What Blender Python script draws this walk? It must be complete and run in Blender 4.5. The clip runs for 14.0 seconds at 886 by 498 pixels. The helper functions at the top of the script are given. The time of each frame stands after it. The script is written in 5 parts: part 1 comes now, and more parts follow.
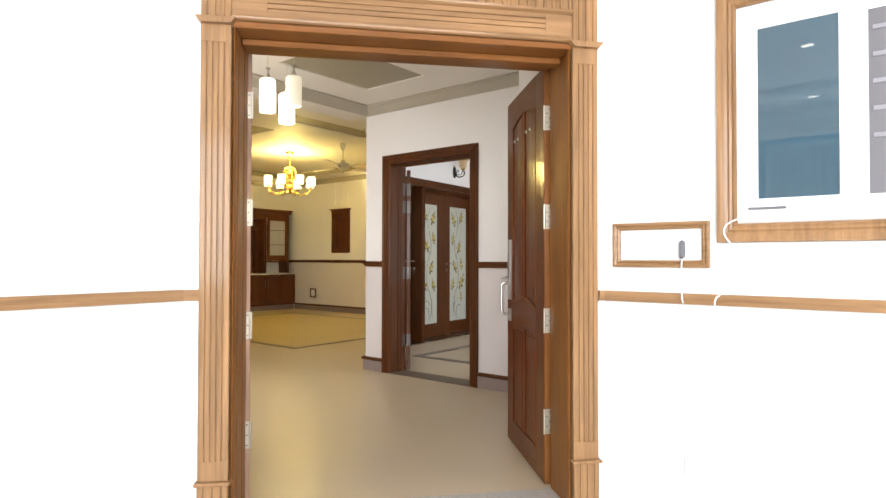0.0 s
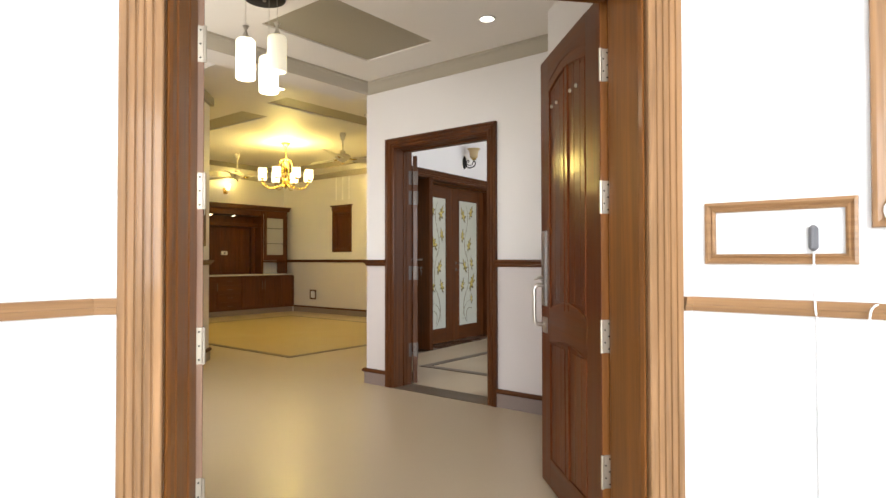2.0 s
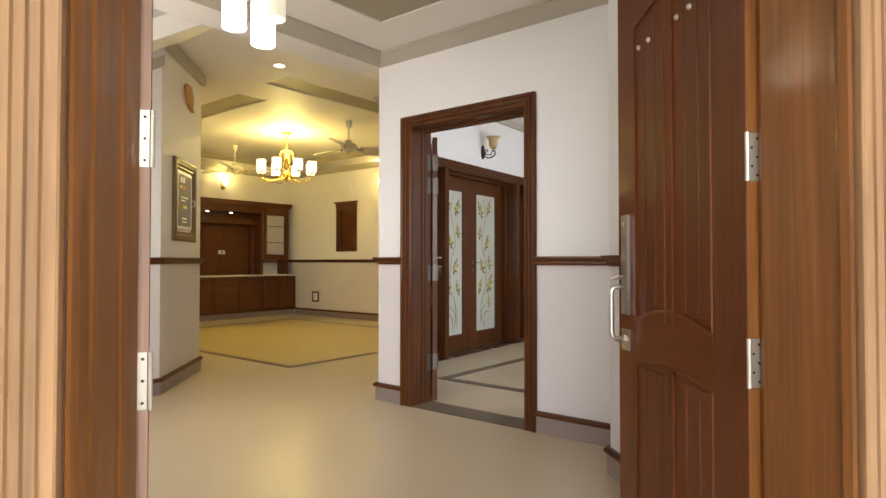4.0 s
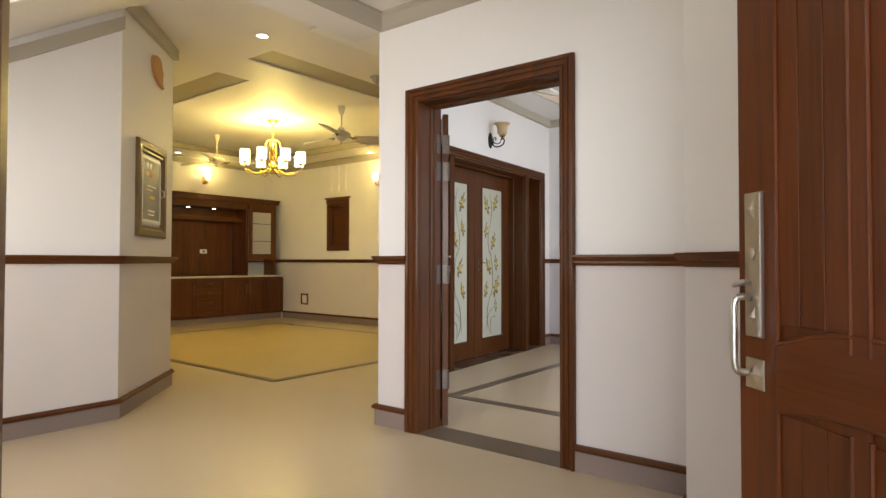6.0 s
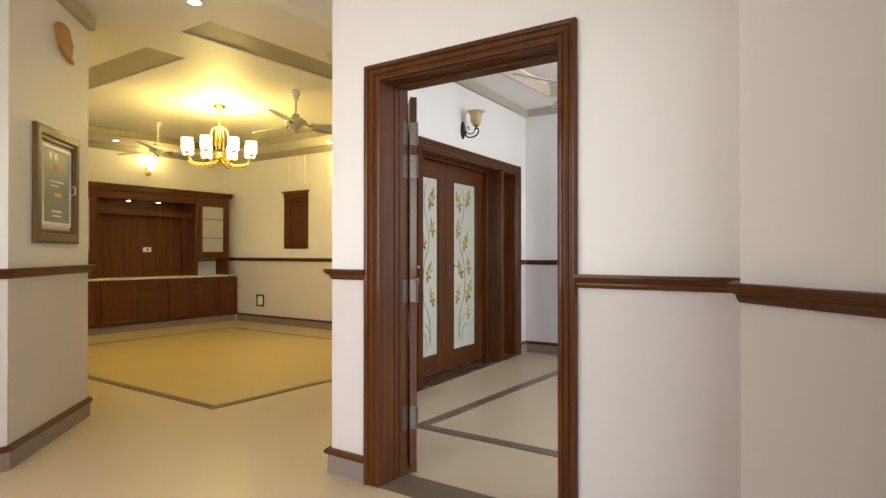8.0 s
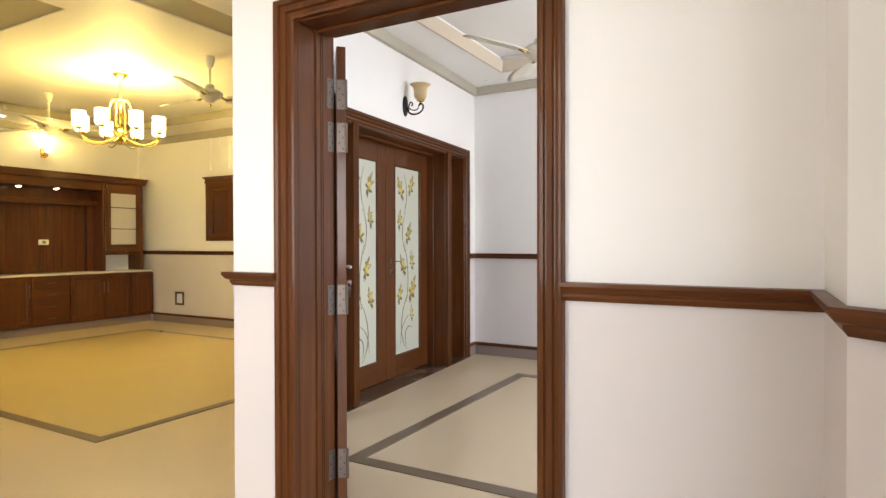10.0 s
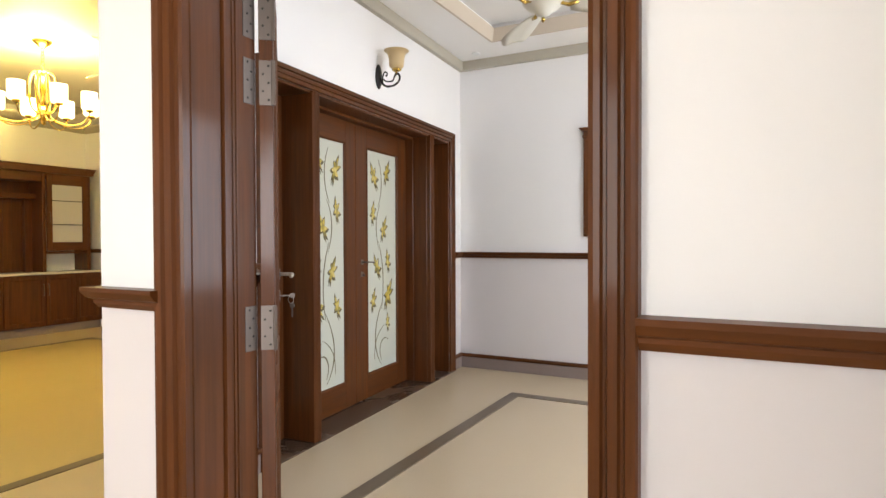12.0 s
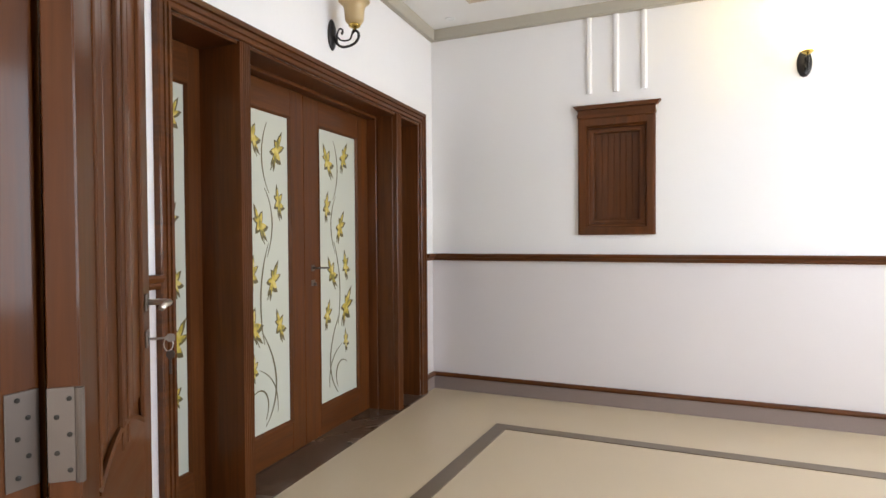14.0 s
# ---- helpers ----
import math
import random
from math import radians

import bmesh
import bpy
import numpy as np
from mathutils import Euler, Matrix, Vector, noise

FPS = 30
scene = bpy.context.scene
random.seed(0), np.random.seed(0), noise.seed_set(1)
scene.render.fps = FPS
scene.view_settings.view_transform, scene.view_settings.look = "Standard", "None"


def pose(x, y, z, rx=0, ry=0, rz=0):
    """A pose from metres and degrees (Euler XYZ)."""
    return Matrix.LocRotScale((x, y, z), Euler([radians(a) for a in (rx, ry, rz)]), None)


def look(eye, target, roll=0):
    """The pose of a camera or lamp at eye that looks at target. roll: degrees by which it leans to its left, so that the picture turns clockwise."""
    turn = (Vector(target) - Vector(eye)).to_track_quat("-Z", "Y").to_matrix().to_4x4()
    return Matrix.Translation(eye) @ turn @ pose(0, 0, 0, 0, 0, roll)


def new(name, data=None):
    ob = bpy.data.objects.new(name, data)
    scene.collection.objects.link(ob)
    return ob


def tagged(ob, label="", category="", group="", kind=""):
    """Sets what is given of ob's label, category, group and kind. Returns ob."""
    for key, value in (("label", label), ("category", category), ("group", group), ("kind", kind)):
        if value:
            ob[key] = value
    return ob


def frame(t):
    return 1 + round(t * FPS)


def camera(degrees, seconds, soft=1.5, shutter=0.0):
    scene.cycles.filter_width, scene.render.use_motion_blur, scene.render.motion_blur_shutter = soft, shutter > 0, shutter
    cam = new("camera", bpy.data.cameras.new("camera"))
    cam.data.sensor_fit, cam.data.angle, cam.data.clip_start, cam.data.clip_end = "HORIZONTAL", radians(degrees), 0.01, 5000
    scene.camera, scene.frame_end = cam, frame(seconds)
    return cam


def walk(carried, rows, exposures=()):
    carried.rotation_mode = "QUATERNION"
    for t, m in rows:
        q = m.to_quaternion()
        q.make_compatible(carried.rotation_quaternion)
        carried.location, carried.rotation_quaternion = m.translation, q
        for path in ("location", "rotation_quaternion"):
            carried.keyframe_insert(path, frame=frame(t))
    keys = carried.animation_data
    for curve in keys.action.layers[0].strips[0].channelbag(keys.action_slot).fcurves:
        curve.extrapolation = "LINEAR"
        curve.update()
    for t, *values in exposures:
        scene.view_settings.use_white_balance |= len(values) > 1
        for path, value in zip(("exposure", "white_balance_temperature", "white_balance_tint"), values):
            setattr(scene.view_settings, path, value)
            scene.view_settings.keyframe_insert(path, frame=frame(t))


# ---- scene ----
cam = camera(72.7, 14.0)
METRES, EYE, TILT, LEAN, TURN = 5.7, 1.17, 0.0, 0.0, 36.2
PATH = [
    (0, (-0.329, 1.082, 1.238), (-1.572, 2.648, 1.272), 0.1),
    (0.5, (-0.469, 1.229, 1.236), (-1.716, 2.792, 1.27), 0.1),
    (1, (-0.612, 1.378, 1.236), (-1.86, 2.94, 1.268), 0.0),
    (1.5, (-0.752, 1.523, 1.222), (-2.001, 3.084, 1.257), 0.0),
    (2, (-0.906, 1.69, 1.219), (-2.16, 3.248, 1.253), -0.1),
    (2.5, (-1.064, 1.831, 1.212), (-2.321, 3.385, 1.247), -0.0),
    (3, (-1.231, 1.949, 1.201), (-2.491, 3.502, 1.239), -0.0),
    (5.5, (-2.023, 2.584, 1.174), (-3.271, 4.146, 1.218), 0.0),
    (6, (-2.172, 2.71, 1.175), (-3.405, 4.284, 1.217), 0.1),
    (6.5, (-2.285, 2.848, 1.188), (-3.498, 4.438, 1.23), 0.0),
    (7, (-2.401, 3.013, 1.238), (-3.597, 4.616, 1.271), 0.0),
    (7.5, (-2.505, 3.153, 1.268), (-3.683, 4.769, 1.295), 0.0),
    (8, (-2.633, 3.293, 1.312), (-3.778, 4.933, 1.324), -0.0),
    (8.5, (-2.754, 3.443, 1.343), (-3.848, 5.117, 1.345), -0.1),
    (11, (-3.279, 4.348, 1.344), (-4.227, 6.109, 1.313), -0.2),
    (11.5, (-3.391, 4.556, 1.354), (-4.33, 6.321, 1.32), -0.3),
    (12, (-3.5, 4.757, 1.351), (-4.434, 6.525, 1.318), -0.2),
    (12.5, (-3.636, 4.959, 1.349), (-4.557, 6.734, 1.315), -0.3),
    (13, (-3.767, 5.15, 1.364), (-4.655, 6.942, 1.324), -0.4),
    (13.5, (-3.868, 5.368, 1.368), (-4.725, 7.175, 1.327), -0.3),
    (14, (-3.978, 5.568, 1.36), (-4.805, 7.388, 1.321), -0.4),
]
walk(cam, [(t, look(eye, target, roll)) for t, eye, target, roll in PATH],
     [(0, 0.0), (3, 0.0), (6.5, 0.0), (8.5, 0.3), (11, 0.62), (12.5, 0.47), (14, 0.42)])

# ---- world, sun and lights ----
def daylight():
    world = bpy.data.worlds.new("sky")
    scene.world = world
    world.use_nodes = True
    nt = world.node_tree
    bg = nt.nodes["Background"]
    sky = nt.nodes.new("ShaderNodeTexSky")
    sky.sky_type = "NISHITA"
    sky.sun_disc = False
    sky.sun_elevation = radians(48)
    sky.sun_rotation = radians(120)
    nt.links.new(sky.outputs[0], bg.inputs[0])
    bg.inputs[1].default_value = 0.15
    sun = bpy.data.lights.new("sun", "SUN")
    sun.energy, sun.angle, sun.color = 3.0, radians(0.5), (1.0, 0.95, 0.88)
    ob = new("sun", sun)
    ob.matrix_world = look((0, 0, 10), (-6.5 * math.sin(radians(120)), -6.5 * math.cos(radians(120)), 2.8))


def area(name, eye, target, sx, sy, watts, colour=(1, 1, 1)):
    d = bpy.data.lights.new(name, "AREA")
    d.shape, d.size, d.size_y, d.energy, d.color = "RECTANGLE", sx, sy, watts, colour
    ob = new(name, d)
    ob.matrix_world = look(eye, target)
    return ob


def bulb(name, at, watts, colour, r=0.04):
    d = bpy.data.lights.new(name, "POINT")
    d.energy, d.color, d.shadow_soft_size = watts, colour, r
    ob = new(name, d)
    ob.location = at
    return ob


WARM = (1.0, 0.75, 0.21)
SOFT = (1.0, 0.86, 0.68)
daylight()
area("porch_daylight", (1.9, -0.9, 2.2), (-2.2, 3.2, 1.1), 4.5, 2.6, 520, (0.93, 0.96, 1.0))
# Fill lamps added to brighten the rooms, set at assumed windows out of view.
area("bedroom_fill_light", (-0.95, 8.3, 1.75), (-6.3, 8.6, 2.15), 2.6, 1.8, 116, (0.82, 0.89, 1.0))
area("lounge_fill_light", (-10.4, 5.80, 1.8), (-10.4, 10.0, 1.2), 2.6, 1.7, 8, (1.0, 0.84, 0.45))
area("foyer_fill_light", (-5.0, 2.42, 1.75), (-6.7, 4.9, 1.8), 1.7, 1.6, 52, (1.0, 0.955, 0.90))
bulb("chandelier_light", (-9.46, 8.02, 2.90), 122, WARM, 0.22)
bulb("sconce_light_cabinet", (-12.84, 9.05, 2.92), 8, WARM, 0.05)
bulb("sconce_light_lounge", (-9.80, 10.40, 2.80), 6, WARM, 0.05)
bulb("sconce_light_bedroom", (-3.42, 10.30, 2.86), 7.5, (1.0, 0.72, 0.16), 0.05)
bulb("pendant_light", (-4.29, 4.02, 2.36), 5, SOFT, 0.12)


# ---- materials ----
def mat(name, base, rough=0.5, metal=0.0, **kw):
    m = bpy.data.materials.new(name)
    m.use_nodes = True
    nt = m.node_tree
    b = nt.nodes["Principled BSDF"]
    b.inputs["Base Color"].default_value = (*base, 1)
    b.inputs["Roughness"].default_value = rough
    b.inputs["Metallic"].default_value = metal
    for k, v in kw.items():
        b.inputs[k.replace("_", " ")].default_value = v
    return m, nt, b


def mapped(nt, scale, coord="Object"):
    tc = nt.nodes.new("ShaderNodeTexCoord")
    mp = nt.nodes.new("ShaderNodeMapping")
    mp.inputs["Scale"].default_value = scale
    nt.links.new(tc.outputs[coord], mp.inputs[0])
    return mp.outputs[0]


def noise_tex(nt, vec, scale, detail=4, rough=0.55, dist=0.0):
    t = nt.nodes.new("ShaderNodeTexNoise")
    t.inputs["Scale"].default_value = scale
    t.inputs["Detail"].default_value = detail
    t.inputs["Roughness"].default_value = rough
    t.inputs["Distortion"].default_value = dist
    nt.links.new(vec, t.inputs["Vector"])
    return t.outputs["Fac"]


def ramp(nt, fac, stops):
    r = nt.nodes.new("ShaderNodeValToRGB")
    e = r.color_ramp.elements
    while len(e) < len(stops):
        e.new(0.5)
    for el, (p, c) in zip(e, stops):
        el.position = p
        el.color = (*c, 1)
    nt.links.new(fac, r.inputs[0])
    return r.outputs[0]


def mixc(nt, a, b, fac, mode="MIX"):
    m = nt.nodes.new("ShaderNodeMix")
    m.data_type, m.blend_type = "RGBA", mode
    if isinstance(fac, float):
        m.inputs[0].default_value = fac
    else:
        nt.links.new(fac, m.inputs[0])
    nt.links.new(a, m.inputs[6])
    nt.links.new(b, m.inputs[7])
    return m.outputs[2]


def bump(nt, b, h, strength, dist=0.002):
    n = nt.nodes.new("ShaderNodeBump")
    n.inputs["Strength"].default_value = strength
    n.inputs["Distance"].default_value = dist
    nt.links.new(h, n.inputs["Height"])
    nt.links.new(n.outputs[0], b.inputs["Normal"])


def scaled(c, k):
    return tuple(min(1, x * k) for x in c)


def wood(name, base, upright=True, rough=0.38, coat=0.10, gloss=0.16):
    m, nt, b = mat(name, base, rough)
    b.inputs["Coat Weight"].default_value = coat
    b.inputs["Coat Roughness"].default_value = 0.11
    b.inputs["Specular IOR Level"].default_value = gloss
    fine = mapped(nt, (70, 70, 2.2) if upright else (2.2, 2.2, 70))
    wide = mapped(nt, (9, 9, 0.7) if upright else (0.7, 0.7, 9))
    grain = noise_tex(nt, fine, 1.0, 5, 0.6, 0.6)
    band = noise_tex(nt, wide, 1.0, 3, 0.5, 1.6)
    c1 = ramp(nt, grain, [(0.30, scaled(base, 0.66)), (0.50, base), (0.72, scaled(base, 1.34))])
    c2 = ramp(nt, band, [(0.32, scaled(base, 0.60)), (0.52, scaled(base, 1.0)), (0.70, scaled(base, 1.5))])
    nt.links.new(mixc(nt, c1, c2, 0.5), b.inputs["Base Color"])
    rr = ramp(nt, band, [(0.2, (rough * 0.8,) * 3), (0.8, (rough * 1.3,) * 3)])
    nt.links.new(rr, b.inputs["Roughness"])
    bump(nt, b, grain, 0.08, 0.0004)
    return m


def plaster(name, base, rough=0.6, lower=None, split=1.19):
    """Painted plaster; with lower, a second paint covers the wall below the dado rail.""" 
    m, nt, b = mat(name, base, rough)
    big = noise_tex(nt, mapped(nt, (0.8, 0.8, 0.6)), 1.0, 3)
    small = noise_tex(nt, mapped(nt, (60, 60, 60)), 1.0, 4)
    wave = noise_tex(nt, mapped(nt, (5, 5, 5)), 1.0, 2)
    tone = ramp(nt, big, [(0.3, scaled(base, 0.965)), (0.7, base)])
    if lower:
        tc = nt.nodes.new("ShaderNodeTexCoord")
        sep = nt.nodes.new("ShaderNodeSeparateXYZ")
        nt.links.new(tc.outputs["Object"], sep.inputs[0])
        above = nt.nodes.new("ShaderNodeMath")
        above.operation = "GREATER_THAN"
        above.inputs[1].default_value = split
        nt.links.new(sep.outputs[2], above.inputs[0])
        tone = mixc(nt, ramp(nt, big, [(0.3, scaled(lower, 0.95)), (0.7, lower)]), tone, above.outputs[0])
    nt.links.new(tone, b.inputs["Base Color"])
    h = nt.nodes.new("ShaderNodeMath")
    h.operation = "MULTIPLY_ADD"
    h.inputs[1].default_value = 0.15
    nt.links.new(small, h.inputs[0])
    nt.links.new(wave, h.inputs[2])
    bump(nt, b, h.outputs[0], 0.25, 0.004)
    return m


def stone(name, base, rough=0.25, speck=0.25, coat=0.0, relief=True):
    m, nt, b = mat(name, base, rough)
    b.inputs["Coat Weight"].default_value = coat
    b.inputs["Coat Roughness"].default_value = 0.1
    big = noise_tex(nt, mapped(nt, (1.1, 1.1, 1.1)), 1.0, 4, 0.6, 0.8)
    fine = noise_tex(nt, mapped(nt, (130, 130, 130)), 1.0, 3, 0.7)
    a = ramp(nt, big, [(0.3, scaled(base, 0.93)), (0.7, scaled(base, 1.05))])
    s = ramp(nt, fine, [(0.35, scaled(base, 1 - speck)), (0.5, base), (0.7, scaled(base, 1 + speck))])
    nt.links.new(mixc(nt, a, s, 0.4), b.inputs["Base Color"])
    nt.links.new(ramp(nt, big, [(0.25, (rough * 0.85,) * 3), (0.75, (rough * 1.25,) * 3)]), b.inputs["Roughness"])
    if relief:
        bump(nt, b, fine, 0.04, 0.0004)
    return m


def glow(name, colour, power, base=(0.9, 0.85, 0.7)):
    m, nt, b = mat(name, base, 0.35)
    b.inputs["Emission Color"].default_value = (*colour, 1)
    b.inputs["Emission Strength"].default_value = power
    return m


WALL = plaster("wall_paint_offwhite", (0.83, 0.805, 0.785), 0.6, (0.675, 0.625, 0.61))
OUTW = plaster("wall_paint_white", (0.86, 0.86, 0.86))
CEIL = plaster("ceiling_paint", (0.80, 0.76, 0.70))
CEILW = plaster("bedroom_ceiling_paint", (0.86, 0.84, 0.81))
OLIVE = plaster("olive_ceiling_paint", (0.34, 0.30, 0.215))
# Leaf edge wood paled: porch light on the left leaf put into colour.
EDGEW = wood("lit_leaf_edge_wood", (0.36, 0.22, 0.15), True, 0.45, 0.0)
DWOOD = wood("dark_walnut_upright", (0.088, 0.0265, 0.0054), True, 0.46, 0.24)
DWOODH = wood("dark_walnut_level", (0.088, 0.0265, 0.0054), False, 0.46, 0.24)
LEAFW = wood("varnished_door_wood", (0.118, 0.028, 0.0058), True, 0.45, 0.30)
LEAFH = wood("varnished_door_wood_level", (0.118, 0.028, 0.0058), False, 0.45, 0.30)
OAK = wood("oak_upright", (0.30, 0.164, 0.074), True, 0.4, 0.35)
OAKH = wood("oak_level", (0.30, 0.164, 0.074), False, 0.4, 0.35)
JAMB = wood("jamb_brown_wood", (0.215, 0.080, 0.019), True, 0.40, 0.22)
JAMBH = wood("jamb_brown_wood_level", (0.215, 0.080, 0.019), False, 0.40, 0.22)
FLOORM = stone("cream_marble_floor", (0.53, 0.428, 0.295), 0.34, 0.07, 0.0, False)
BAND = stone("brown_marble_band", (0.142, 0.104, 0.070), 0.30, 0.06, 0.0, False)
SILLM = stone("dark_chestnut_marble", (0.085, 0.052, 0.034), 0.26, 0.10, 0.0, False)
SKIRT = stone("grey_brown_skirting_stone", (0.24, 0.185, 0.165), 0.3, 0.15)
GRANITE = stone("speckled_granite", (0.42, 0.40, 0.38), 0.35, 0.8)
PORCHF = stone("porch_floor_tile", (0.55, 0.52, 0.48), 0.4, 0.2)
STEEL = mat("satin_nickel", (0.62, 0.58, 0.52), 0.28, 1.0)[0]
BRASSY = mat("hinge_brass_plated", (0.50, 0.44, 0.35), 0.38, 0.8)[0]
BRONZE = mat("aged_hinge_nickel", (0.135, 0.108, 0.092), 0.45, 0.8)[0]
DARKM = mat("screw_dark", (0.03, 0.025, 0.02), 0.5, 0.6)[0]
GOLD = mat("polished_gold", (0.58, 0.40, 0.10), 0.22, 1.0)[0]
IRON = mat("black_iron", (0.03, 0.026, 0.024), 0.45, 0.7)[0]
AMBER = mat("amber_frosted_glass", (0.62, 0.45, 0.22), 0.35, 0.0, Transmission_Weight=0.25)[0]
FROST = mat("frosted_glass", (0.50, 0.505, 0.425), 0.38)[0]
FLOWER, _nt, _b = mat("golden_glass_paint", (0.46, 0.335, 0.035), 0.35)
_nt.links.new(ramp(_nt, noise_tex(_nt, mapped(_nt, (22, 22, 16)), 1.0, 2), [(0.36, (0.17, 0.15, 0.03)), (0.50, (0.50, 0.37, 0.05)), (0.68, (0.62, 0.52, 0.20))]), _b.inputs["Base Color"])
STEM = mat("dark_olive_glass_paint", (0.095, 0.070, 0.022), 0.4)[0]
PVC = mat("white_upvc", (0.85, 0.86, 0.88), 0.3)[0]
PLASTIC = mat("white_plastic", (0.82, 0.82, 0.80), 0.35)[0]
GREYP = mat("grey_plastic", (0.16, 0.16, 0.17), 0.4)[0]
CREAMF = mat("cream_fan_enamel", (0.66, 0.62, 0.52), 0.35)[0]
TINT = mat("tinted_window_glass", (0.036, 0.080, 0.110), 0.006, 0.0, Specular_IOR_Level=1.0)[0]
GATEM = mat("grey_gate_paint", (0.74, 0.77, 0.78), 0.45)[0]
GREYL = mat("pale_grey_bar_paint", (0.27, 0.26, 0.28), 0.4)[0]
MESHG = mat("grey_insect_screen", (0.15, 0.14, 0.15), 0.55)[0]
CLEAR = mat("cabinet_glass", (0.44, 0.43, 0.44), 0.12)[0]
MARBLE = stone("pale_worktop_marble", (0.62, 0.57, 0.50), 0.25, 0.1)
SHADE = glow("lit_opal_shade", (1.0, 0.88, 0.55), 2.6)
SHADE2 = glow("lit_pendant_glass", (1.0, 0.93, 0.70), 3.2)
SHADE3 = glow("dim_crackle_glass", (1.0, 0.90, 0.66), 0.55)
LED = glow("downlight_lens", (1.0, 0.95, 0.85), 9.0)
LEDW = glow("cabinet_spot_lens", (1.0, 0.80, 0.50), 9.0)
BOARDG = mat("grey_board_face", (0.20, 0.21, 0.20), 0.25)[0]
RED = mat("red_indicator", (0.6, 0.08, 0.04), 0.4)[0]
YEL = mat("yellow_indicator", (0.7, 0.5, 0.08), 0.4)[0]
TERRA = mat("orange_carved_wood", (0.50, 0.24, 0.07), 0.5)[0]
FRAMEG = wood("bronze_green_frame_wood", (0.16, 0.105, 0.045), True, 0.35)
CORN = plaster("taupe_cornice_paint", (0.44, 0.40, 0.32))
# Cream tray sides; the tan puts their shade into the colour.
TRAYC = plaster("tan_shaded_tray_paint", (0.60, 0.51, 0.40))


# ---- builders ----
Z3 = Vector((0, 0, 1))


def mesh_of(name, bm, material, smooth=False):
    bmesh.ops.recalc_face_normals(bm, faces=bm.faces)
    me = bpy.data.meshes.new(name)
    bm.to_mesh(me)
    bm.free()
    me.materials.append(material)
    if smooth:
        for p in me.polygons:
            p.use_smooth = True
    return me


def thing(name, m=None, label="", category="", group="", kind=""):
    ob = new(name)
    ob.empty_display_size = 0.1
    ob.matrix_world = m or Matrix()
    return tagged(ob, label, category, group, kind)


def part(name, bm, material, parent, label="", smooth=False):
    ob = new(name, mesh_of(name, bm, material, smooth))
    ob.parent = parent
    return tagged(ob, label)


def setting(name, bm, material, label="", smooth=False, kind="structure"):
    return tagged(new(name, mesh_of(name, bm, material, smooth)), label, kind=kind)


def box(bm, a, b, m=None):
    (x0, y0, z0), (x1, y1, z1) = a, b
    v = [bm.verts.new((x, y, z)) for z in (z0, z1) for x, y in ((x0, y0), (x1, y0), (x1, y1), (x0, y1))]
    for f in ((0, 1, 2, 3), (4, 5, 6, 7), (0, 1, 5, 4), (1, 2, 6, 5), (2, 3, 7, 6), (3, 0, 4, 7)):
        bm.faces.new([v[i] for i in f])
    if m is not None:
        bmesh.ops.transform(bm, matrix=m, verts=v)
    return bm


def bbox(a, b, bev=0.003, m=None):
    bm = box(bmesh.new(), a, b)
    bmesh.ops.bevel(bm, geom=bm.edges[:], offset=bev, segments=1, affect="EDGES")
    if m is not None:
        bmesh.ops.transform(bm, matrix=m, verts=bm.verts)
    return bm


def add(bm, other):
    me = bpy.data.meshes.new("tmp")
    other.to_mesh(me)
    other.free()
    bm.from_mesh(me)
    bpy.data.meshes.remove(me)
    return bm


def prism(bm, pts, z0, z1):
    """An upright block on the plan outline pts."""
    lo = [bm.verts.new((x, y, z0)) for x, y in pts]
    hi = [bm.verts.new((x, y, z1)) for x, y in pts]
    bm.faces.new(lo)
    bm.faces.new(hi)
    k = len(pts)
    for i in range(k):
        bm.faces.new((lo[i], lo[(i + 1) % k], hi[(i + 1) % k], hi[i]))
    return bm


def plate(pts, y0, y1, bm=None):
    """A flat piece with outline pts in x and z, from depth y0 to y1."""
    bm = bm or bmesh.new()
    a = [bm.verts.new((x, y0, z)) for x, z in pts]
    b = [bm.verts.new((x, y1, z)) for x, z in pts]
    bm.faces.new(a)
    bm.faces.new(b)
    k = len(pts)
    for i in range(k):
        bm.faces.new((a[i], a[(i + 1) % k], b[(i + 1) % k], b[i]))
    return bm


def lathe(profile, seg=24, m=None, bm=None):
    bm = bm or bmesh.new()
    made, rings = [], []
    for r, z in profile:
        if r < 1e-5:
            ring = [bm.verts.new((0, 0, z))]
        else:
            ring = [bm.verts.new((r * math.cos(2 * math.pi * i / seg), r * math.sin(2 * math.pi * i / seg), z)) for i in range(seg)]
        rings.append(ring)
        made += ring
    for p, q in zip(rings, rings[1:]):
        for i in range(seg):
            j = (i + 1) % seg
            if len(p) == 1 and len(q) > 1:
                bm.faces.new((p[0], q[i], q[j]))
            elif len(q) == 1 and len(p) > 1:
                bm.faces.new((p[i], p[j], q[0]))
            elif len(p) > 1:
                bm.faces.new((p[i], p[j], q[j], q[i]))
    if m is not None:
        bmesh.ops.transform(bm, matrix=m, verts=made)
    return bm


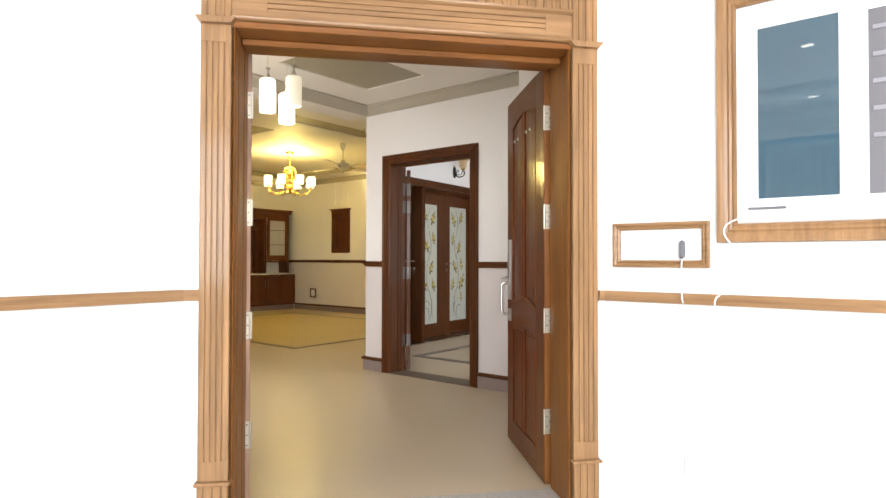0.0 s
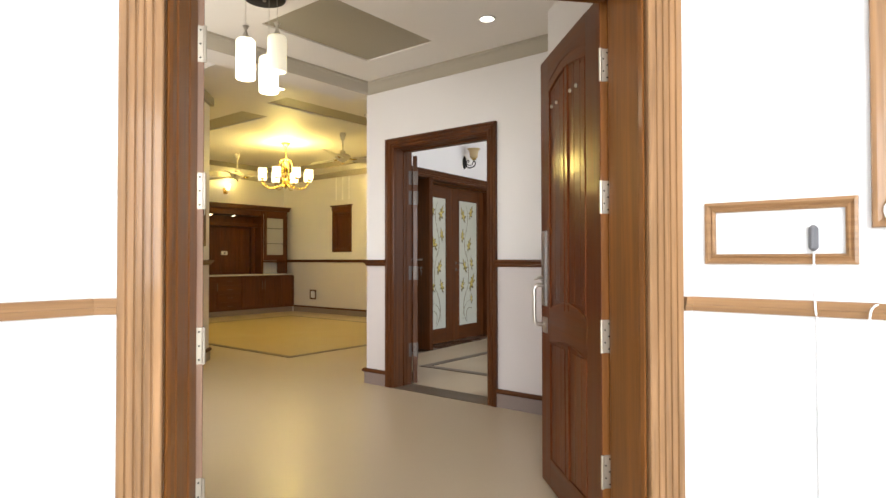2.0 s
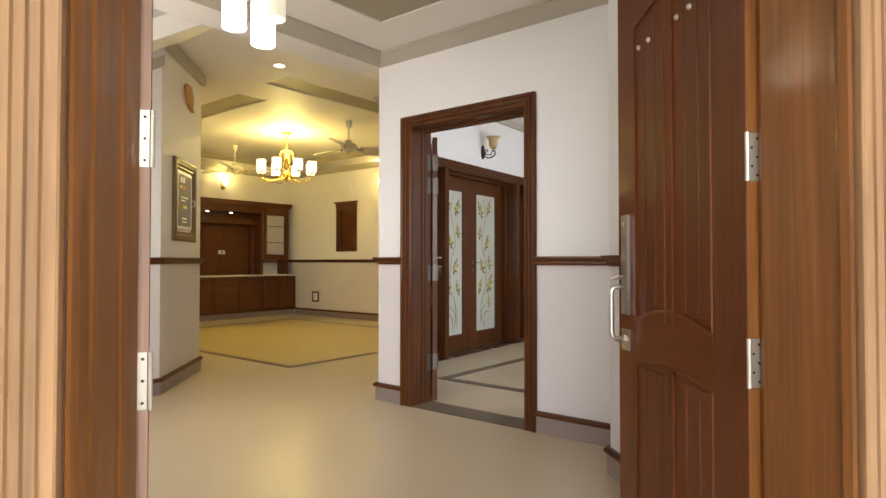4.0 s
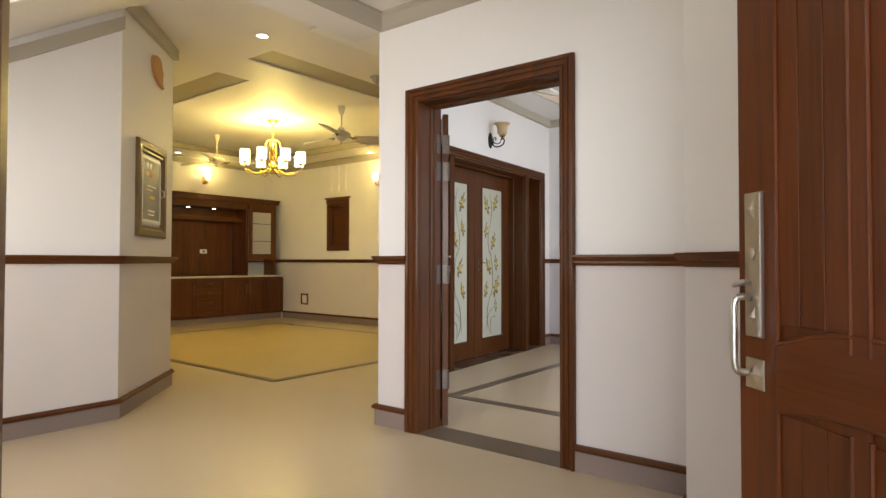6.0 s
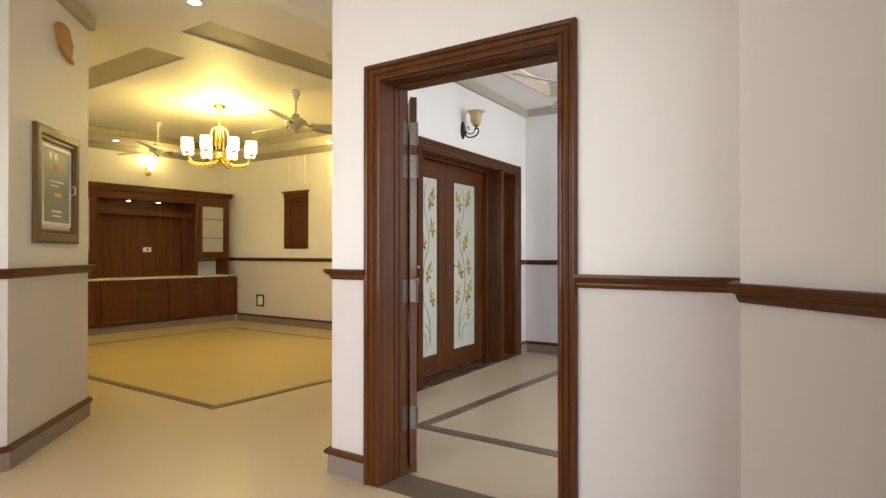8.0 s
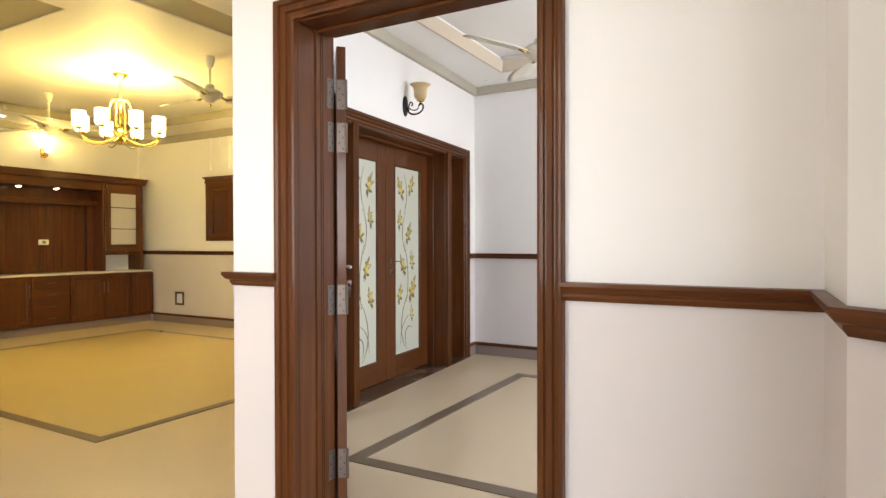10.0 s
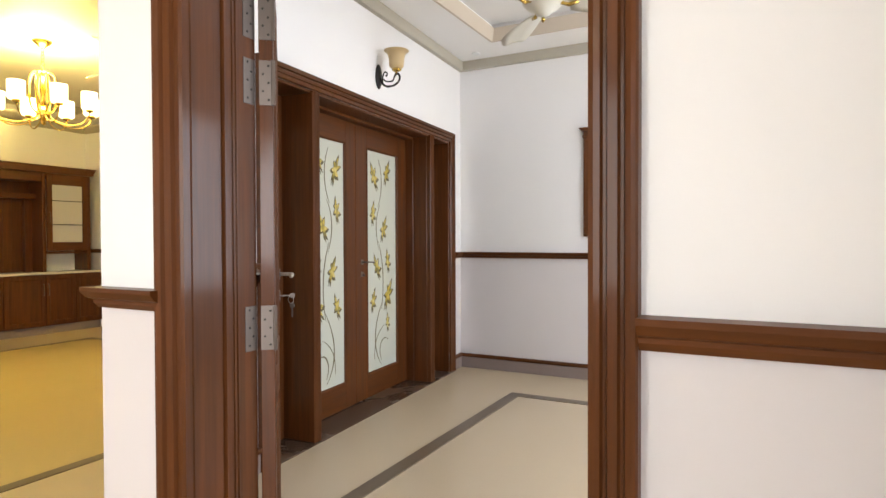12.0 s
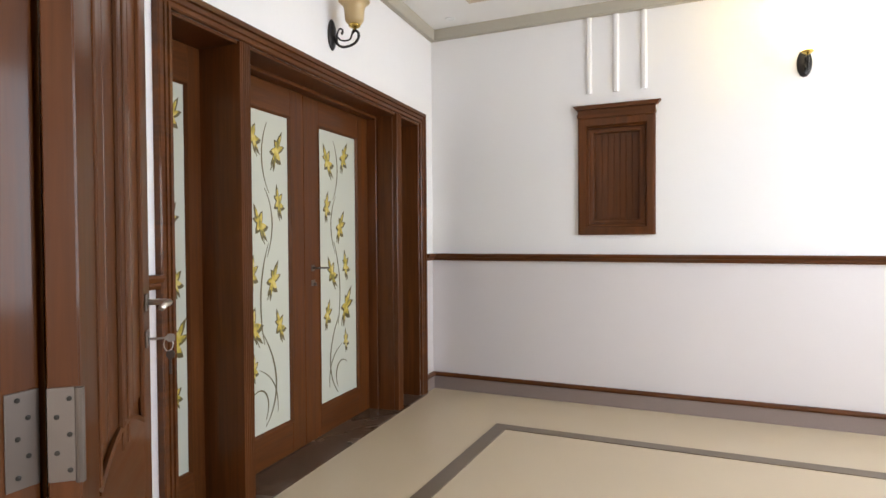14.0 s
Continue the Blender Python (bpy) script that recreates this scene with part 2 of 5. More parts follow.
def tube(pts, r, seg=8, bm=None, closed=False):
    """A round bar along pts; r may be a list."""
    bm = bm or bmesh.new()
    pts = [Vector(p) for p in pts]
    rings = []
    side = None
    for i, p in enumerate(pts):
        d = (pts[min(i + 1, len(pts) - 1)] - pts[max(i - 1, 0)]).normalized()
        if side is None:
            side = d.orthogonal().normalized()
        side = (side - d * side.dot(d)).normalized()
        up = d.cross(side)
        rr = r[i] if isinstance(r, (list, tuple)) else r
        rings.append([bm.verts.new(p + (side * math.cos(a) + up * math.sin(a)) * rr) for a in (2 * math.pi * k / seg for k in range(seg))])
    for a, b in zip(rings, rings[1:]):
        for i in range(seg):
            bm.faces.new((a[i], a[(i + 1) % seg], b[(i + 1) % seg], b[i]))
    bm.faces.new(rings[0])
    bm.faces.new(rings[-1])
    return bm


def bez(p0, p1, p2, p3, k=12):
    p0, p1, p2, p3 = map(Vector, (p0, p1, p2, p3))
    return [p0 * (1 - t) ** 3 + p1 * 3 * t * (1 - t) ** 2 + p2 * 3 * t * t * (1 - t) + p3 * t ** 3 for t in (i / k for i in range(k + 1))]


def along(poly, profile, bm=None, closed=False, zs=None):
    """Sweeps a profile of (out, z) along a plan line; out is to the left of the walk along the line, with mitred corners."""
    bm = bm or bmesh.new()
    pts = [Vector(p) for p in poly]
    k = len(pts)
    rows = []
    for i, p in enumerate(pts):
        a = pts[i - 1] if (i > 0 or closed) else None
        b = pts[(i + 1) % k] if (i < k - 1 or closed) else None
        ns = []
        for s, e in ((a, p), (p, b)):
            if s is not None and e is not None:
                d = (e - s).normalized()
                ns.append(Vector((-d.y, d.x)))
        if len(ns) == 2:
            mid = (ns[0] + ns[1]).normalized()
            off = mid / max(0.2, mid.dot(ns[0]))
        else:
            off = ns[0]
        dz = zs[i] if zs else 0
        rows.append([bm.verts.new((p.x + off.x * o, p.y + off.y * o, z + dz)) for o, z in profile])
    n = len(profile)
    pairs = list(zip(rows, rows[1:])) + ([(rows[-1], rows[0])] if closed else [])
    for r, s in pairs:
        for j in range(n):
            bm.faces.new((r[j], r[(j + 1) % n], s[(j + 1) % n], s[j]))
    if not closed:
        bm.faces.new(rows[0])
        bm.faces.new(rows[-1])
    return bm


def casing(x0, x1, z0, z1, profile, closed=False):
    """A mitred moulding round an opening in the x-z plane. profile: (outwards, towards the viewer at -y)."""
    bm = bmesh.new()
    rows = []
    for o, d in profile:
        if closed:
            c = [(x0 - o, z0 - o), (x0 - o, z1 + o), (x1 + o, z1 + o), (x1 + o, z0 - o)]
        else:
            c = [(x0 - o, z0), (x0 - o, z1 + o), (x1 + o, z1 + o), (x1 + o, z0)]
        rows.append([bm.verts.new((x, -d, z)) for x, z in c])
    n = len(profile)
    for i in range(n):
        r, s = rows[i], rows[(i + 1) % n]
        for j in range(4 if closed else 3):
            bm.faces.new((r[j], r[(j + 1) % 4], s[(j + 1) % 4], s[j]))
    if not closed:
        bm.faces.new([r[0] for r in rows])
        bm.faces.new([r[3] for r in rows])
    return bm


def fluted(w, depth, grooves, g=0.006, inset=0.02, gd=0.005):
    """A moulding section from 0 to w with that many grooves in its face."""
    pts = [(0, 0), (0, depth - 0.004), (0.004, depth)]
    for i in range(grooves):
        c = inset + (w - 2 * inset) * (i / max(1, grooves - 1))
        pts += [(c - g, depth), (c - g * 0.3, depth - gd), (c + g * 0.3, depth - gd), (c + g, depth)]
    pts += [(w - 0.004, depth), (w, depth - 0.004), (w, 0)]
    return pts


def frame_at(p, xdir):
    """A pose at p whose x runs along xdir in plan, y to its left."""
    d = Vector((xdir[0], xdir[1], 0)).normalized()
    m = Matrix((d, Vector((-d.y, d.x, 0)), Z3)).transposed().to_4x4()
    m.translation = p
    return m


RAILP = [(0, -0.06), (0.022, -0.06), (0.032, -0.045), (0.032, -0.036), (0.046, -0.030), (0.058, -0.012), (0.058, 0.0), (0, 0)]
SKIRTP = [(0, 0), (0.018, 0), (0.018, 0.115), (0, 0.115)]
CAPP = [(0, 0.1155), (0.030, 0.1155), (0.036, 0.125), (0.036, 0.132), (0.024, 0.148), (0, 0.148)]
CORNP = [(0, -0.10), (0.012, -0.10), (0.030, -0.085), (0.075, -0.030), (0.095, -0.020), (0.095, 0.0), (0, 0.0)]
CORNF = [(0, -0.10), (0.05, -0.10), (0.05, 0.0), (0, 0.0)]


def lifted(profile, z):
    return [(o, h + z) for o, h in profile]


# ---- the plan ----
E0, EU, EN = Vector((-2.81, 2.50, 0)), Vector((0.6626, 0.7490, 0)), Vector((-0.7490, 0.6626, 0))


def ent(u, n, z=0.0):
    p = E0 + EU * u + EN * n
    return Vector((p.x, p.y, z))


def ent2(u, n):
    p = ent(u, n)
    return (p.x, p.y)


FOYER_Z, ROOM_Z, BED_Z = 2.95, 3.22, 3.198
RAIL_Z, PORCH_RAIL_Z = 1.215, 1.092
OL, OR_ = 0.145, 1.752          # entrance opening along its wall
HEAD = 2.31
W2Y0, W2Y1 = 5.868, 6.10        # wall with the inner door
D2L, D2R, D2H = -4.857, -3.772, 2.285
CORNER_R = (-2.955, 5.41)
LW = -6.87
PORCH_F = -0.12


def wall_block(name, pts, z0, z1, material=None, label="painted plaster wall"):
    return setting(name, prism(bmesh.new(), pts, z0, z1), material or WALL, label)


# entrance wall: two sides and the piece above the door
le, re_ = ent2(-0.087, 0.03), ent2(1.905, 0.03)
wall_block("wall_entrance", [le, ent2(OL - 0.03, 0.03), ent2(OL - 0.03, 0.38), ent2(-0.30, 0.38), (-3.20, 2.30)], -0.12, 3.3, OUTW)
wall_block("wall_entrance", [ent2(OR_ + 0.03, 0.03), re_, (-1.50, 4.25), ent2(2.084, 0.38), ent2(OR_ + 0.03, 0.38)], -0.12, 3.3, OUTW)
wall_block("wall_entrance", [ent2(OL - 0.03, 0.03), ent2(OR_ + 0.03, 0.03), ent2(OR_ + 0.03, 0.38), ent2(OL - 0.03, 0.38)], HEAD + 0.03, 3.3, OUTW)
wall_block("wall_porch_west", [(-2.892, -3.2), (-2.892, le[1]), (-3.20, 2.30), (-3.20, -3.2)], -0.12, 3.3, OUTW, "white exterior plaster wall")

# porch wall with the window
WX0, WX1, WZ0, WZ1 = -0.955, 0.95, 1.395, 2.345
PY = 3.952
for a, b, z0, z1 in ((re_[0], WX0, -0.12, 3.3), (WX1, 4.2, -0.12, 3.3), (WX0, WX1, -0.12, WZ0), (WX0, WX1, WZ1, 3.3)):
    wall_block("wall_porch_north", [(a, PY), (b, PY), (b, 4.25), (a if a != re_[0] else -1.50, 4.25)], z0, z1, OUTW, "white exterior plaster wall")

# side wall between entrance and inner door wall
s0 = ent2(2.084, 0.38)
wall_block("wall_foyer_side", [s0, CORNER_R, (-2.97, W2Y0), (-2.6, W2Y0), (-1.45, 4.26)], 0, 3.3)
# inner door wall
wall_block("wall_inner_door", [(-5.24, W2Y0), (D2L - 0.02, W2Y0), (D2L - 0.02, W2Y1), (-5.24, W2Y1)], 0, 3.3)
wall_block("wall_inner_door", [(D2R + 0.02, W2Y0), (-2.6, W2Y0), (-0.75, W2Y0), (-0.75, W2Y1), (D2R + 0.02, W2Y1)], 0, 3.3)
wall_block("wall_inner_door", [(D2L - 0.02, W2Y0), (D2R + 0.02, W2Y0), (D2R + 0.02, W2Y1), (D2L - 0.02, W2Y1)], D2H + 0.02, 3.3)
# pier behind the inner door wall, and the dividing wall with the glazed doors
# The dividing wall leans off the square: u runs north along its room face, n goes into it.
DDX0 = -6.60
DU, DN = Vector((-0.0758, 0.99712, 0)), Vector((-0.99712, -0.0758, 0))
GY0, GY1, GH, DTH = 7.41, 10.17, 2.33, 0.30


def div(u, n, z=0.0):
    return Vector((-6.30, 10.30, z)) + DU * (u - 10.30) + DN * n


def div2(u, n):
    p = div(u, n)
    return (p.x, p.y)


DIV_S, DIV_N = div2(7.20, 0), div2(10.4805, 0)
wall_block("wall_pier", [(-5.24, W2Y1), (-5.24, 6.45), DIV_S, div2(7.20, DTH), (-5.26, W2Y1 - 0.1)], 0, 3.3)
wall_block("wall_divider", [div2(7.20, DTH), DIV_S, div2(GY0, 0), div2(GY0, DTH)], 0, 3.3)
wall_block("wall_divider", [div2(GY1, DTH), div2(GY1, 0), div2(10.65, 0), div2(10.65, DTH)], 0, 3.3)
wall_block("wall_divider", [div2(GY0, DTH), div2(GY0, 0), div2(GY1, 0), div2(GY1, DTH)], GH, 3.3)
# second room
R2Y = 10.48


def niche_wall(name, x0, x1, y, cx, z0, hw):
    a, b, c, d = cx - hw, cx + hw, z0 + 0.087, z0 + 0.855
    for p, q, e, f in ((x0, a, 0, 3.3), (b, x1, 0, 3.3), (a, b, 0, c), (a, b, d, 3.3)):
        wall_block(name, [(p, y), (q, y), (q, y + 0.25), (p, y + 0.25)], e, f)


niche_wall("wall_bedroom_north", -6.45, -0.75, R2Y, -4.70, 1.368, 0.212)
for a, b, z0, z1 in ((5.89, 7.0, 0, 3.3), (9.6, 10.73, 0, 3.3), (7.0, 9.6, 0, 0.85), (7.0, 9.6, 2.65, 3.3)):
    wall_block("wall_bedroom_east", [(-0.75, a), (-0.5, a), (-0.5, b), (-0.75, b)], z0, z1)
# lounge
LNY, LWX, LSY = 10.60, -13.02, 5.63
niche_wall("wall_lounge_north", -13.3, DDX0, LNY, -10.92, 1.378, 0.222)
wall_block("wall_lounge_west", [(LWX - 0.25, 5.4), (LWX, 5.4), (LWX, LNY), (LWX - 0.25, LNY)], 0, 3.3)
for a, b, z0, z1 in ((LWX, -11.7, 0, 3.3), (-9.1, -7.97, 0, 3.3), (-11.7, -9.1, 0, 0.9), (-11.7, -9.1, 2.65, 3.3)):
    wall_block("wall_lounge_south", [(a, LSY - 0.25), (b, LSY - 0.25), (b, LSY), (a, LSY)], z0, z1)
wall_block("wall_pier_west", [(LW, 2.2), (LW, 4.77), (-7.75, LSY), (-7.97, LSY), (-7.97, LSY - 0.25), (LW - 0.25, 4.6), (LW - 0.25, 2.2)], 0, 3.3)
for a, b, z0, z1 in ((LW, -5.9, 0, 3.3), (-4.1, -3.20, 0, 3.3), (-5.9, -4.1, 0, 0.9), (-5.9, -4.1, 2.6, 3.3)):
    wall_block("wall_foyer_south", [(a, 2.1), (b, 2.1), (b, 2.3), (a, 2.3)], z0, z1)

# floors
bm = bmesh.new()
prism(bm, [ent2(0.12, 0.33), ent2(1.78, 0.33), ent2(2.6, 0.33), (-0.6, 4.26), (-0.6, 10.7), (-13.3, 10.85), (-13.3, 5.4), (LW - 0.2, 5.0), (LW - 0.2, 2.0), (-3.3, 2.0), ent2(-0.5, 0.33)], -0.12, 0.0)
setting("floor", bm, FLOORM, "polished cream marble floor with faint mottling")
setting("threshold_entrance", bbox((0.13, 0.0, -0.05), (1.735, 0.325, 0.003), 0.004, frame_at(ent(0, 0), EU)), GRANITE, "speckled grey granite threshold")
setting("porch_floor", box(bmesh.new(), (-3.2, -6, PORCH_F - 0.1), (6, 4.3, PORCH_F)), PORCHF, "pale stone porch floor")
setting("ground", box(bmesh.new(), (-400, -400, -0.6), (400, 400, -0.45)), stone("pale_paving", (0.30, 0.28, 0.25), 0.7), "paved ground")
setting("threshold_inner_door", bbox((D2L + 0.0, W2Y0 - 0.02, -0.05), (D2R, W2Y1, 0.004), 0.002), BAND, "dark brown marble threshold")
setting("threshold_glazed_doors", prism(bmesh.new(), [div2(GY0 - 0.092, -0.036), div2(GY1 + 0.092, -0.036), div2(GY1 + 0.092, -0.0005), div2(GY1, 0), div2(GY1, DTH), div2(GY0, DTH), div2(GY0, 0), div2(GY0 - 0.092, -0.0005)], -0.05, 0.006), SILLM, "dark chestnut marble threshold")


def band_ring(x0, y0, x1, y1, w=0.085):
    bm = bmesh.new()
    for a, b in (((x0, y0), (x1, y0 + w)), ((x0, y1 - w), (x1, y1)), ((x0, y0 + w), (x0 + w, y1 - w)), ((x1 - w, y0 + w), (x1, y1 - w))):
        box(bm, (a[0], a[1], -0.02), (b[0], b[1], 0.0055))
    return bm


setting("floor_band_lounge", band_ring(-11.70, 6.32, -7.09, 9.85), BAND, "dark brown marble inlay line round the lounge floor")
setting("floor_panel_lounge", box(bmesh.new(), (-11.615, 6.405, -0.02), (-7.175, 9.765, 0.004)), stone("honey_marble_floor", (0.50, 0.385, 0.175), 0.34, 0.07, 0.0, False), "polished honey-yellow marble floor panel")
setting("floor_band_bedroom", band_ring(-5.43, 6.88, -1.6, 9.69, 0.10), BAND, "dark brown marble inlay line round the room floor")

# ceilings
bm = bmesh.new()
RX0, RX1, RY0, RY1 = -4.70, -3.95, 4.28, 5.355
for a, b in (((-5.22, 2.0), (RX0, 6.0)), ((RX1, 2.0), (-0.6, 6.0)), ((RX0, 2.0), (RX1, RY0)), ((RX0, RY1), (RX1, 6.0))):
    box(bm, (a[0], a[1], FOYER_Z), (b[0], b[1], 3.35))
setting("ceiling_foyer", bm, CEIL, "painted plaster foyer ceiling")
setting("ceiling_foyer_panel", box(bmesh.new(), (RX0, RY0, FOYER_Z + 0.012), (RX1, RY1, 3.30)), OLIVE, "olive painted recessed ceiling panel")
setting("ceiling_beam", box(bmesh.new(), (-5.52, 2.3, 2.85), (-5.22, 5.895, 3.34)), CEIL, "painted plaster ceiling beam")
bm = bmesh.new()
SX, SY = -12.10, 9.87
strips = ((-7.46, 6.25, -7.05, 9.2), (-11.2, 6.29, -8.08, 6.69))
# main ceiling of the lounge, left open where the olive strips lie
for x0, y0, x1, y1 in ((-5.53, 4.6, -7.05, 7.3), (-5.15, 5.896, -5.53, 7.3), (-7.05, 4.6, -13.3, 6.25), (-7.05, 7.3, -6.3, 10.7), (-7.46, 9.2, -7.05, 10.7),
                       (-8.08, 6.25, -7.46, 10.7), (-13.3, 6.25, -8.08, 6.29), (-13.3, 6.29, -11.2, 6.69), (-13.3, 6.69, -8.08, 10.7)):
    box(bm, (min(x0, x1), y0, ROOM_Z), (max(x0, x1), y1, ROOM_Z + 0.1))
setting("ceiling_lounge", bm, CEIL, "painted plaster lounge ceiling")
bm = bmesh.new()
for x0, y0, x1, y1 in strips:
    box(bm, (x0, y0, ROOM_Z + 0.012), (x1, y1, ROOM_Z + 0.09))
setting("ceiling_lounge_strips", bm, OLIVE, "olive painted ceiling strips")
bm = bmesh.new()
box(bm, (LWX, 5.6, 3.14), (SX, LNY, ROOM_Z - 0.001))
box(bm, (SX, SY, 3.14), (DDX0, LNY, ROOM_Z - 0.001))
setting("ceiling_lounge_soffit", bm, CEIL, "lowered plaster soffit round the lounge")
bm = along([(SX, 5.7), (SX, SY), (DDX0 - 0.02, SY)], [(0.0, 3.12), (-0.03, 3.12), (-0.03, ROOM_Z - 0.002), (0.0, ROOM_Z - 0.002)])
setting("trim_soffit", bm, OLIVE, "taupe painted soffit edge")
# second room: flat border round a raised tray
T0, T1 = (-5.75, 6.95), (-1.3, 10.0)
bm = bmesh.new()
for a, b in (((-6.32, 6.1), (-0.6, T0[1])), ((-6.32, T1[1]), (-0.6, 10.6)), ((-6.32, T0[1]), (T0[0], T1[1])), ((T1[0], T0[1]), (-0.6, T1[1]))):
    box(bm, (a[0], a[1], BED_Z), (b[0], b[1], 3.42))
box(bm, (T0[0], T0[1], 3.36), (T1[0], T1[1], 3.42))
setting("ceiling_bedroom", bm, CEILW, "painted plaster ceiling with a raised tray")
setting("trim_tray", along([T0, (T0[0], T1[1]), T1, (T1[0], T0[1])], [(0.0, BED_Z - 0.004), (-0.02, BED_Z - 0.004), (-0.05, BED_Z + 0.11), (0.0, BED_Z + 0.11)], closed=True), TRAYC, "cream tray edge with shade put into its tan colour")
setting("roof", box(bmesh.new(), (-13.4, 1.9, 3.45), (-0.4, 11.0, 3.6)), CEIL, "concrete roof slab")
# sloping underside of the stair
bm = bmesh.new()
y0, z0, y1, z1 = 5.05, 3.26, 3.2, 2.10
q = [bm.verts.new(p) for p in ((-5.52, y0, z0), (LW - 0.1, y0, z0), (LW - 0.1, y1, z1), (-5.52, y1, z1), (-5.52, y0, z0 + 0.15), (LW - 0.1, y0, z0 + 0.15), (LW - 0.1, y1, z1 + 0.15), (-5.52, y1, z1 + 0.15))]
for f in ((0, 1, 2, 3), (4, 5, 6, 7), (0, 1, 5, 4), (1, 2, 6, 5), (2, 3, 7, 6), (3, 0, 4, 7)):
    bm.faces.new([q[i] for i in f])
setting("ceiling_stair_soffit", bm, CEIL, "sloping plaster stair underside")

# porch ceiling with beams
bm = box(bmesh.new(), (-3.2, -1.5, 3.05), (4.3, 4.2, 3.3))
setting("ceiling_porch", bm, OUTW, "white porch ceiling")
for y, z in ((-1.5, 2.72), (-0.55, 2.975)):
    setting("porch_beam", box(bmesh.new(), (-2.891, y, z), (4.3, y + 0.22, 3.0495)), OUTW, "white porch ceiling beam")

# skirtings, dado rails and cornices
foyer_right = [s0, CORNER_R, (-2.97, W2Y0), (D2R + 0.084, W2Y0)]
foyer_corner = [(D2L - 0.084, W2Y0), (-5.24, W2Y0), (-5.25, 6.10)]
pier_line = [(-7.95, LSY), (-7.75, LSY), (LW, 4.77), (LW, 2.3)]
room_line = [(-5.24, 6.45), DIV_S, div2(7.315, 0)]
room_north = [div2(10.265, 0), DIV_N, (-0.75, R2Y)]
lounge_line = [(-12.60, LNY), (DDX0, LNY), (DDX0, 10.3)]
for line, flip in ((foyer_right, 1), (foyer_corner, 1), (pier_line, 1), (room_line, -1), (room_north, -1), (lounge_line, -1)):
    pr = lambda prof: [(o * flip, z) for o, z in prof]
    setting("baseboard", along(line, pr(SKIRTP)), SKIRT, "grey-brown stone skirting")
    setting("baseboard_cap", along(line, pr(CAPP)), DWOODH, "dark wooden moulding on the skirting")
    rl = [(-12.93, LNY)] + line[1:] if line is lounge_line else line
    if line is foyer_corner:
        rl = [line[0], (-5.200, W2Y0), (-5.206, 6.09)]
    if line is foyer_right:
        rl = [ent2(2.088, 0.38), (CORNER_R[0] + 0.022, CORNER_R[1] - 0.012), (-2.948, W2Y0), line[3]]
    setting("dado_rail", along(rl, pr(lifted(RAILP, RAIL_Z))), DWOODH, "dark varnished wooden dado rail")
setting("cornice_foyer", along([(-0.9, W2Y0), (-5.22, W2Y0), (-5.22, 2.3)], [(-0 + o, z) for o, z in lifted(CORNP, FOYER_Z - 0.001)]), CORN, "taupe painted cornice")
setting("cornice_pier", along([(-7.75, LSY), (LW, 4.77)], lifted(CORNF, ROOM_Z - 0.02)), CORN, "taupe painted cornice")
setting("cornice_stair", along([(LW, 4.77), (LW, 3.3)], lifted(CORNF, 0), zs=[3.02, 2.12]), CORN, "taupe painted sloping cornice")
setting("cornice_bedroom", along([DIV_S, DIV_N, (-0.75, R2Y)], [(-o, z) for o, z in lifted([(0, -0.092), (0.044, -0.092), (0.050, -0.082), (0.055, -0.001), (0, -0.001)], BED_Z)]), CORN, "taupe painted cornice")
setting("cornice_lounge", along([(LWX, 5.7), (LWX, LNY), (DDX0, LNY), (DDX0, 7.22)], [(-o, z) for o, z in lifted(CORNP, 3.139)]), CORN, "taupe painted cornice")
PRAIL = [(0, -0.05), (0.018, -0.05), (0.022, -0.03), (0.026, -0.026), (0.030, -0.004), (0.030, 0.0), (0, 0)]
setting("porch_rail", along([(-2.892, -3.0), le, ent2(-0.003, 0.03)], [(-o, z) for o, z in lifted(PRAIL, PORCH_RAIL_Z + 0.01)]), OAKH, "oak dado rail on the porch wall")
setting("porch_rail", along([ent2(1.868, 0.03), re_, (4.0, PY)], [(-o, z) for o, z in lifted(PRAIL, PORCH_RAIL_Z - 0.008)]), OAKH, "oak dado rail on the porch wall")


